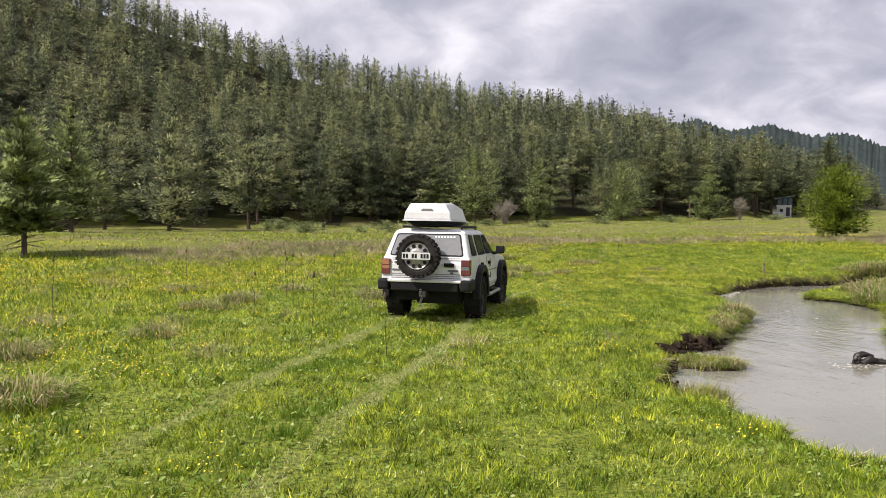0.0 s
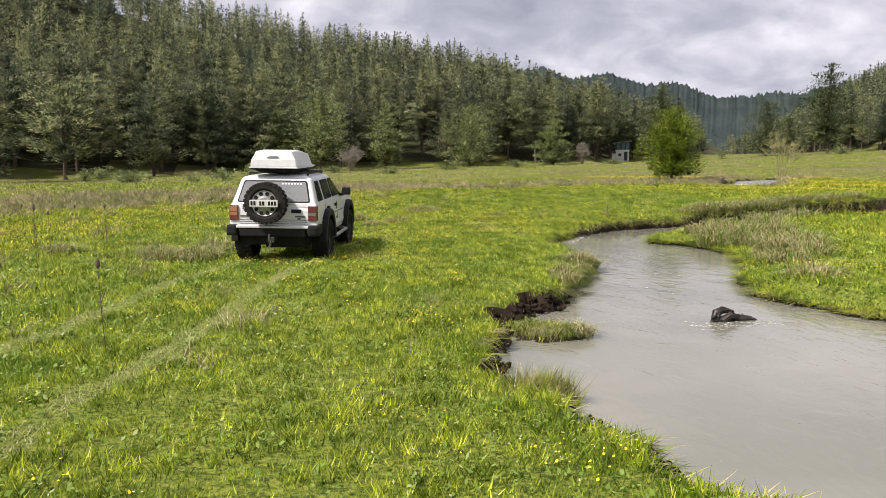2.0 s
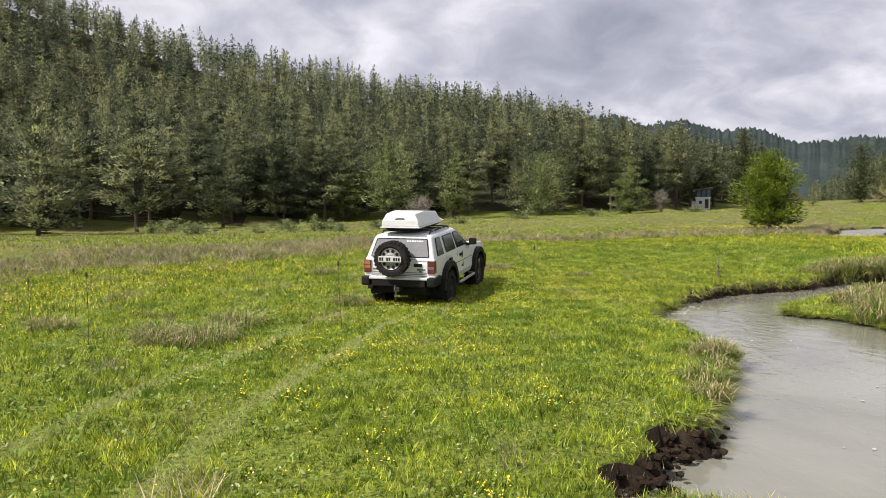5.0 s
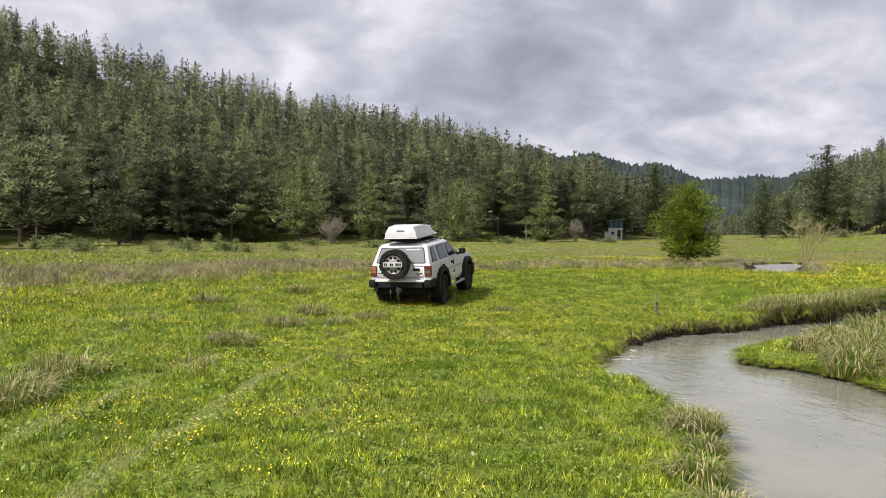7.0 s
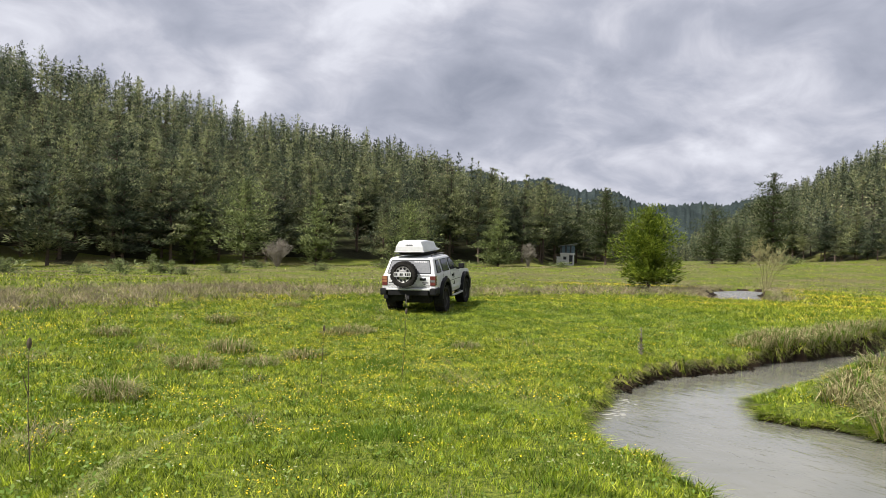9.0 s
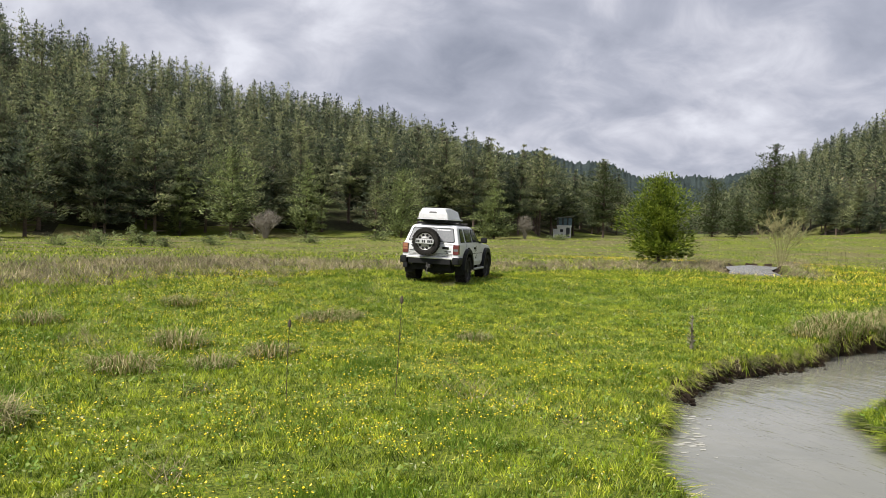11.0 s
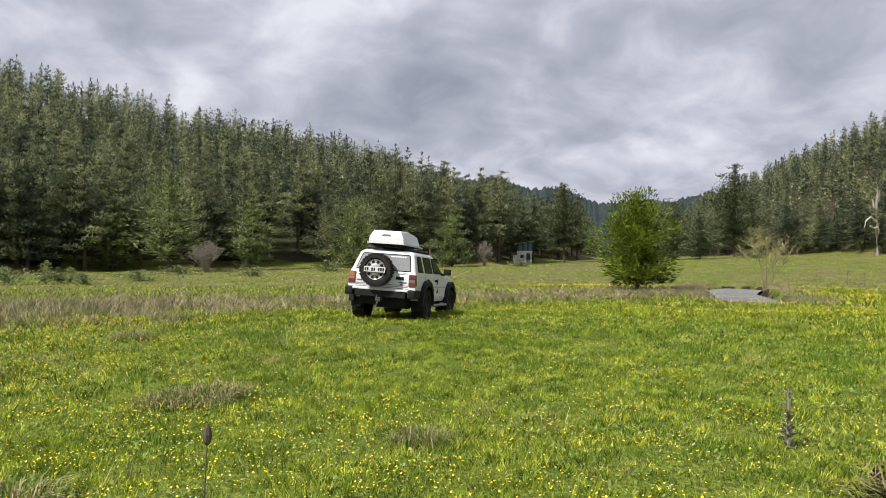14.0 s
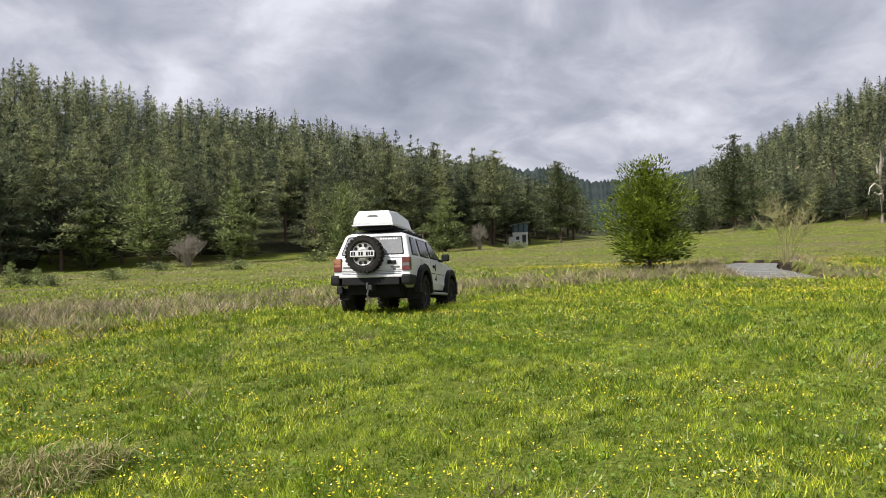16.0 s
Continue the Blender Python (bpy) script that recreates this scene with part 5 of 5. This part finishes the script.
    clump = waves(x, y, 2.6, 41) + 1.0 * waves(x, y, 0.9, 42)
    m = (d < reach * (0.8 + 0.3 * waves(x, y, 6, 43) + 0.3 * waves(x, y, 1.3, 47))) & (clump > -0.55) & (river_depth(x, y) < -0.4)
    x, y = x[m], y[m]
    z = ground_z(x, y)
    blade_mesh("dead_weeds", x, y, z, 0.24 + 0.16 * np.clip(waves(x, y, 1.1, 44), -1, 1.5), np.full(len(x), 0.022), 1.7, WEEDS, "belt of dead brown weeds across the meadow")
    # weeds round the upper bend
    x, y = scatter(70000, 21, 48, 38.5, 68)
    r = river_depth(x, y)
    m = (r > -1.9) & (r < -0.45) & (waves(x, y, 1.6, 48) + 0.7 * waves(x, y, 0.5, 49) > 0.1)
    x, y = x[m], y[m]
    blade_mesh("bend_weeds", x, y, ground_z(x, y), np.full(len(x), 0.27), np.full(len(x), 0.02), 1.5, WEEDS, "dead brown weeds round the upper bend")
    # loose patches of dead stems in the near meadow
    x, y = scatter(330000, -12, 16, 9, 40)
    clump = waves(x, y, 2.3, 45) + 0.7 * waves(x, y, 0.7, 46) + 0.5 * (1 - smooth(-2, 3, x)) - 0.25 * smooth(7, 11, x)
    m = (clump > 1.45) & ~in_track(x, y)
    x, y = x[m], y[m]
    z = ground_z(x, y)
    m = on_land(x, y, z)
    blade_mesh("dead_stems", x[m], y[m], z[m], np.full(m.sum(), 0.19), np.full(m.sum(), 0.009), 1.9, WEEDS, "loose patches of dead stems in the grass")


def build_flowers():
    for name, mat, label, sets in (
        ("yellow_flowers", YELLOW, "yellow buttercups scattered through the grass", ((170000, 0, 9, 0.0105, 0.085, 0.55), (330000, 9, 20, 0.014, 0.12, 0.35), (260000, 20, 45, 0.019, 0.16, 0.25))),
        ("white_flowers", CREAM, "small cream flower heads in the grass", ((22000, 0, 8, 0.007, 0.09, 0.4), (22000, 8, 16, 0.010, 0.12, 0.5))),
    ):
        cx, cy, cz, cr = [], [], [], []
        for count, d0, d1, radius, height, cut in sets:
            x, y = scatter(count, -26 if d1 > 9 else -8, 40 if d1 > 9 else 18, 2, 62 if d1 > 9 else 40)
            d = dist_to_line(x, y, WALKWAY)
            patch = waves(x, y, 7, 31) * 0.7 + 0.7 * waves(x, y, 2.0, 32) + 0.45 * smooth(14, 26, y) + 0.75 * (1 - smooth(-5, -1, x)) * (1 - smooth(26, 34, y)) - 0.2 + 1.0 * np.exp(-((x - 8) ** 2 + (y - 25) ** 2) / 45) + 0.25 * np.exp(-((x - 20) ** 2 / 70 + (y - 36) ** 2 / 36)) + 0.9 * np.exp(-((x - 3.5) ** 2 + (y - 33) ** 2) / 14) - 1.1 * np.exp(-((x - 11.5) ** 2 + (y - 31) ** 2) / 22) + 0.55 * waves(x, y, 0.8, 33)
            patch = patch + 0.8 * np.exp(-((x - 24) ** 2 / 60 + (y - 37) ** 2 / 12))
            m = (d >= d0) & (d < d1) & (patch > cut + R.uniform(-0.3, 0.75, count)) & ~in_track(x, y) & (dist_to_line(x, y, WEED_LINE) > 3.0) & (R.uniform(0, 1, count) > smooth(36, 43, y) * (1 - 0.9 * smooth(20, 27, x)))
            x, y = x[m], y[m]
            z = ground_z(x, y)
            ok = on_land(x, y, z)
            cx.append(x[ok]), cy.append(y[ok]), cz.append(z[ok] + height * R.uniform(0.7, 1.3, ok.sum())), cr.append(radius * R.uniform(0.7, 1.3, ok.sum()))
        x, y, z, r = (np.concatenate(q) for q in (cx, cy, cz, cr))
        n = len(x)
        tilt, az = R.uniform(0, 0.9, n), R.uniform(0, 6.28, n)
        v = np.empty((n, 5, 3), np.float32)
        for k in range(5):
            a = 1.2566 * k + az
            rr = r * (1.0 if k % 2 else 0.75)
            p, q = rr * np.cos(a - az), rr * np.sin(a - az)
            v[:, k] = np.stack([x + p * np.cos(az) - q * np.sin(az) * np.cos(tilt), y + p * np.sin(az) + q * np.cos(az) * np.cos(tilt), z + q * np.sin(tilt)], 1)
        tagged(new(name, mesh_from(name, v.reshape(-1, 3), np.arange(5 * n), 5, mat)), label, "flowers", kind="stuff")


def build_tuft(seed, blades_n, height, spread, dry, label):
    rng = np.random.RandomState(seed)
    tuft = new("rush_tuft")
    for name, share, mat in (("straw", dry, STRAW), ("rush", 1 - dry, LUSH)):
        n = int(blades_n * share)
        if not n:
            continue
        a, r = rng.uniform(0, 6.28, n), spread * np.sqrt(rng.uniform(0, 1, n))
        x, y = r * np.cos(a), r * np.sin(a)
        h = height * rng.uniform(0.5, 1.1, n) * (1 - 0.35 * r / spread)
        out = a + rng.normal(0, 0.7, n)
        l = h * rng.uniform(0.2, 1.3, n) * (0.4 + r / spread)
        w = rng.uniform(0.004, 0.009, n)
        wx, wy = -np.sin(out) * w, np.cos(out) * w
        mx, my = x + np.cos(out) * l * 0.35, y + np.sin(out) * l * 0.35
        v = np.empty((n, 2, 4, 3), np.float32)
        v[:, 0, 0], v[:, 0, 1] = np.stack([x - wx, y - wy, 0 * x - 0.04], 1), np.stack([x + wx, y + wy, 0 * x - 0.04], 1)
        v[:, 0, 2], v[:, 0, 3] = np.stack([mx + wx, my + wy, 0.65 * h], 1), np.stack([mx - wx, my - wy, 0.65 * h], 1)
        tx, ty, tz = x + np.cos(out) * l, y + np.sin(out) * l, h * rng.uniform(0.25, 1.0, n)
        v[:, 1, 0], v[:, 1, 1] = v[:, 0, 3], v[:, 0, 2]
        v[:, 1, 2], v[:, 1, 3] = np.stack([tx + wx * 0.2, ty + wy * 0.2, tz], 1), np.stack([tx - wx * 0.2, ty - wy * 0.2, tz], 1)
        ob = new(name, mesh_from(name, v.reshape(-1, 3), np.arange(8 * n), 4, mat))
        ob.parent = tuft
        tagged(ob, kind="stuff")
    return tagged(tuft, label, "grass tuft", group="rush tufts")


def build_tufts():
    dry = [build_tuft(71 + k, 460, 0.5, 0.46, 0.66, "dry straw-coloured rush tuft in the meadow") for k in range(2)]
    reed = [build_tuft(81 + k, 340, 0.42, 0.27, 0.8 if k else 0.6, "half-dry rush tuft at the water's edge") for k in range(2)]
    spots = [(0, -1.0, 17.9, 1.2), (1, -1.6, 18.2, 1.1), (0, -4.0, 20.0, 1.0), (1, 1.1, 22.7, 1.0), (0, -0.8, 19.7, 1.2), (1, -1.0, 18.6, 1.0), (0, 1.2, 22.4, 0.9), (1, 2.1, 25.2, 1.1), (0, 2.7, 26.7, 1.1), (1, 3.2, 25.2, 0.8), (0, 4.0, 25.8, 0.9), (1, 5.4, 29.4, 1.0), (0, 5.05, 29.2, 0.9), (1, 5.75, 29.6, 0.8), (0, 5.5, 29.0, 0.7), (0, 4.4, 34.9, 0.9), (1, 5.1, 38.2, 1.0), (0, -5.2, 15.6, 1.0), (1, -4.2, 7.2, 1.1), (0, -4.6, 11.7, 0.9), (1, -4.6, 16.7, 1.0), (0, -1.9, 18.9, 1.0), (1, -5.6, 9.5, 0.9), (0, 0.2, 29.5, 1.0), (1, -6.8, 19.0, 1.1), (0, 2.5, 31.5, 1.0), (1, 7.4, 26.6, 0.7)]
    wet = [(0, 5.2, 14.2, 1.0), (1, 4.95, 13.45, 0.9), (0, 3.92, 10.72, 0.75), (1, 4.12, 10.8, 0.9), (1, 3.7, 10.75, 0.6), (0, 2.96, 8.45, 0.6), (0, 6.3, 16.1, 1.3), (1, 6.05, 15.7, 1.1), (0, 5.75, 15.0, 0.9), (1, 10.2, 19.3, 1.2), (0, 10.7, 19.0, 1.3), (1, 11.1, 19.6, 1.3), (0, 11.5, 18.8, 1.4), (1, 11.2, 20.5, 1.2), (0, 10.9, 17.9, 1.1), (1, 10.4, 16.3, 1.2), (0, 9.6, 14.6, 1.1), (1, 8.8, 12.9, 1.2), (0, 12.3, 21.4, 1.2), (1, 12.8, 22.0, 1.2), (0, 14.2, 26.5, 1.0), (1, 15.1, 26.9, 1.2), (0, 15.9, 27.2, 1.2), (1, 16.8, 27.6, 1.1), (0, 17.8, 27.9, 1.2), (1, 18.9, 28.5, 1.2), (0, 16.4, 28.0, 1.0), (1, 15.0, 23.4, 1.4), (0, 13.8, 21.6, 1.4), (1, 20.2, 29.2, 1.2), (0, 17.0, 24.5, 1.5), (1, 11.6, 19.9, 1.1), (0, 12.1, 20.3, 1.2), (1, 10.9, 18.6, 0.9), (0, 9.9, 15.5, 0.9), (1, 10.6, 15.4, 1.2), (0, 11.4, 16.6, 1.2), (1, 12.4, 18.2, 1.2), (0, 13.3, 20.2, 1.2), (1, 14.7, 26.9, 1.0), (0, 15.5, 27.3, 1.0), (1, 16.2, 27.2, 1.0), (0, 17.3, 28.0, 1.0), (1, 18.3, 28.5, 1.0), (0, 19.6, 29.0, 1.0), (1, 21.4, 29.6, 1.1), (0, 22.6, 30.1, 1.1), (1, 24.0, 30.6, 1.1)]
    rng = random.Random(6)
    for kinds, rows in ((dry, spots), (reed, wet)):
        for k, (which, x, y, size) in enumerate(rows):
            if y > 25 and x > 11:
                kinds = dry
            size *= 0.8 if kinds is dry and x < 11 else 0.85 if kinds is dry else 0.75 if y < 17 and x < 7 else 1.0
            if k < 2:
                ob = kinds[which]
                stand(ob, x, y, rng.uniform(0, 360), size, 0.02)
                continue
            ob = copy_thing(kinds[which], pose(x, y, on_ground(x, y) - 0.02, 0, 0, rng.uniform(0, 360)))
            ob.scale = (size, size, size * rng.uniform(0.85, 1.1))


STALK = speckled("dark_stalk", (0.05, 0.04, 0.028), (0.11, 0.085, 0.055), 9.0, 0.9)


def build_stalks():
    def one(height, seed):
        rng = random.Random(seed)
        ob = new("teasel_stalk")
        bm = bmesh.new()
        b = rng.uniform(-0.04, 0.04)
        tube(bm, [(0, 0, -0.05), (b, 0.01, height * 0.5), (b * 1.4, 0.0, height)], [0.005, 0.004, 0.003], 5)
        tube(bm, [(b * 1.05, 0, height * 0.62), (b + 0.05, 0.02, height * 0.8)], [0.004, 0.003], 4)
        part("stem", bm, STALK, ob)
        bm = bmesh.new()
        lathe_z = [(0.0, 0.008), (0.015, 0.018), (0.045, 0.021), (0.075, 0.014), (0.09, 0.003)]
        tube(bm, [(b * 1.4, 0, height + q) for q, _ in lathe_z], [r for _, r in lathe_z], 8)
        part("seed_head", bm, STALK, ob)
        return tagged(ob, "thin dark dead teasel stalk with seed head", "dead plant", group="dead stalks")

    kinds = [one(0.85, 1), one(1.05, 2)]
    spots = [(-0.8, 9.7), (-1.9, 10.2), (-3.5, 13.5), (-3.7, 17.4), (-4.1, 21.4), (5.2, 22.9), (4.0, 23.0), (1.1, 18.5), (-9.1, 20.6), (-6.2, 17.8), (-4.1, 19.5), (-3.2, 15.7), (-9.2, 17.5), (-2.7, 18.1), (-5.4, 22.0), (-7.5, 14.2), (36.6, 50.0), (37.4, 51.0), (38.8, 49.2), (33.0, 45.0), (40.5, 53.0)]
    for k, (x, y) in enumerate(spots):
        if k < 2:
            stand(kinds[k], x, y)
        else:
            copy_thing(kinds[k % 2], pose(x, y, on_ground(x, y), 0, 0, 77 * k))
    # grey woolly stalk on the bank
    rng = random.Random(3)
    ob = new("mullein_stalk")
    bm = bmesh.new()
    tube(bm, [(0, 0, -0.05), (0.01, 0, 0.3), (0.0, 0, 0.62)], [0.02, 0.018, 0.006], 6)
    part("stem", bm, TWIG, ob)
    bm = bmesh.new()
    for k in range(90):
        z = rng.uniform(0.05, 0.6)
        a = rng.uniform(0, 6.28)
        l = 0.10 * (1.1 - z)
        o = Vector((math.cos(a), math.sin(a), rng.uniform(0.0, 0.9))) * l
        sd = Vector((-math.sin(a), math.cos(a), 0)) * 0.014
        c = Vector((0, 0, z))
        bm.faces.new([bm.verts.new(p) for p in (c - sd * 0.4, c + o * 0.6 - sd, c + o, c + o * 0.6 + sd)])
    tagged(part("leaf", bm, TWIG, ob), kind="stuff")
    stand(tagged(ob, "withered grey mullein stalk on the bank", "dead plant"), 10.7, 25.3)


CLOD = speckled("dark_soil", (0.010, 0.007, 0.005), (0.042, 0.029, 0.019), 12.0, 0.95, 0, 0.9, spec=0.1)


def build_bank_soil():
    """Crumbled soil and torn turf along the cut bank."""
    rng = np.random.RandomState(35)
    ball = bmesh.new()
    bmesh.ops.create_icosphere(ball, subdivisions=1, radius=1.0)
    unit = np.array([v.co[:] for v in ball.verts])
    tris = np.array([[v.index for v in f.verts] for f in ball.faces])
    ball.free()
    x, y = along_banks(9000)
    r = river_depth(x, y)
    m = (r > -0.12) & (r < 0.10) & ~right_side(x, y) & (((y > 5) & (y < 12.8)) | ((y > 22.8) & (y < 25.5)))
    x, y = x[m][:800], y[m][:800]
    z = np.minimum(ground_z(x, y), -0.06)
    verts, faces = [], []
    for k in range(len(x)):
        size = rng.uniform(0.015, 0.05)
        lump = unit * rng.uniform(0.6, 1.35, (len(unit), 1)) * (1.0, 1.0, 0.8) * size
        verts.append(lump + (x[k], y[k], max(z[k], WATER_Z - 0.01 + rng.uniform(0, 0.12))))
        faces.append(tris + k * len(unit))
    tagged(new("bank_soil", mesh_from("bank_soil", np.concatenate(verts), np.concatenate(faces), 3, CLOD)), "dark crumbled soil along the cut stream bank", "soil", kind="stuff")


WET_WOOD = speckled("wet_wood", (0.010, 0.008, 0.007), (0.035, 0.028, 0.022), 6.0, 0.35, 0, 0.7)
FOAM = speckled("foam", (0.34, 0.33, 0.28), (0.46, 0.45, 0.40), 8.0, 0.8)


def build_stream_things():
    ob = new("driftwood")
    bm = bmesh.new()
    tube(bm, [(-0.3, 0, -0.12), (-0.05, 0.02, -0.01), (0.25, 0.0, 0.03), (0.7, -0.05, -0.03), (1.1, -0.1, -0.12)], [0.04, 0.075, 0.06, 0.045, 0.03], 12)
    bmesh.ops.subdivide_edges(bm, edges=bm.edges[:], cuts=2)
    for v in bm.verts:
        v.co += Vector((1, 1, 1)) * 0.03 * noise.noise(v.co * 14) + Vector((0, 0, 0.035)) * noise.noise(v.co * 5)
    part("log", bm, WET_WOOD, ob)
    for pts, r in (([(-0.12, 0, -0.02), (-0.04, 0.05, 0.12), (0.10, 0.05, 0.16), (0.34, 0.02, 0.12)], (0.08, 0.085, 0.065, 0.03)), ([(0.05, -0.05, 0.0), (0.2, -0.08, 0.09), (0.42, -0.05, 0.05)], (0.07, 0.06, 0.03)), ([(0.0, 0, 0.02), (-0.16, -0.04, 0.08), (-0.22, -0.05, 0.05)], (0.04, 0.03, 0.015)), ([(0.5, -0.04, 0.0), (0.6, 0.05, 0.08)], (0.03, 0.012))):
        bm = bmesh.new()
        tube(bm, pts, r, 9)
        bmesh.ops.subdivide_edges(bm, edges=bm.edges[:], cuts=2)
        for v in bm.verts:
            v.co += Vector((1, -1, 1)) * 0.022 * noise.noise(v.co * 17)
        part("branch", bm, WET_WOOD, ob)
    ob.matrix_basis = pose(6.2, 11.2, WATER_Z + 0.02, 0, 0, 5) @ Matrix.Diagonal((0.62, 0.62, 0.75, 1))
    tagged(ob, "dark wet branch stuck in the stream", "driftwood")
    rng = random.Random(12)

    def fleck(x, y, size):
        bm = bmesh.new()
        c = bm.verts.new((x, y, WATER_Z + 0.007))
        k = 9
        ring = []
        for q in range(k):
            a = 6.2832 * q / k
            r = size * rng.uniform(0.5, 1.1)
            ring.append(bm.verts.new((x + r * math.cos(a) * 1.6, y + r * math.sin(a) * 0.7, WATER_Z + 0.003)))
        for q in range(k):
            bm.faces.new((c, ring[q], ring[(q + 1) % k]))
        return bm

    for name, spots, label in (
        ("foam_at_branch", [(6.0 + rng.uniform(-0.3, 0.9), 11.0 + rng.gauss(0, 0.1), rng.uniform(0.006, 0.022)) for _ in range(120)], "white foam where the stream meets the branch"),
        ("foam_at_bank", [(7.9 + 0.9 * q + rng.gauss(0, 0.1), 21.4 + 1.1 * q + rng.gauss(0, 0.12), rng.uniform(0.012, 0.05)) for q in [rng.uniform(-0.4, 0.9) for _ in range(90)]], "white foam along the stream bank"),
    ):
        foam = bmesh.new()
        for x, y, size in spots:
            if river_depth(np.array([x]), np.array([y]))[0] < 0.02:
                continue
            b = fleck(x, y, size)
            tmp = bpy.data.meshes.new("t")
            b.to_mesh(tmp)
            b.free()
            foam.from_mesh(tmp)
            bpy.data.meshes.remove(tmp)
        me = bpy.data.meshes.new(name)
        foam.to_mesh(me)
        foam.free()
        me.materials.append(FOAM)
        tagged(new(name, me), label, "foam", kind="stuff")


def build_drifting_foam():
    flecks = []
    rng = random.Random(41)
    for k in range(12):
        bm = bmesh.new()
        c = bm.verts.new((0, 0, 0.005))
        size = rng.uniform(0.012, 0.03)
        ring = [bm.verts.new((size * 1.5 * math.cos(0.7854 * q) * rng.uniform(0.6, 1.1), size * math.sin(0.7854 * q) * rng.uniform(0.6, 1.1), 0.002)) for q in range(8)]
        for q in range(8):
            bm.faces.new((c, ring[q], ring[(q + 1) % 8]))
        ob = part("foam_fleck", bm, FOAM)
        flecks.append((tagged(ob, "small white foam fleck drifting on the stream", "foam", group="drifting foam"), rng.uniform(0, 9), rng.uniform(0.25, 0.75)))
    return flecks


build_grass()
build_flowers()
build_tufts()
build_stalks()
build_bank_soil()
build_stream_things()
FLECKS = build_drifting_foam()


motions()
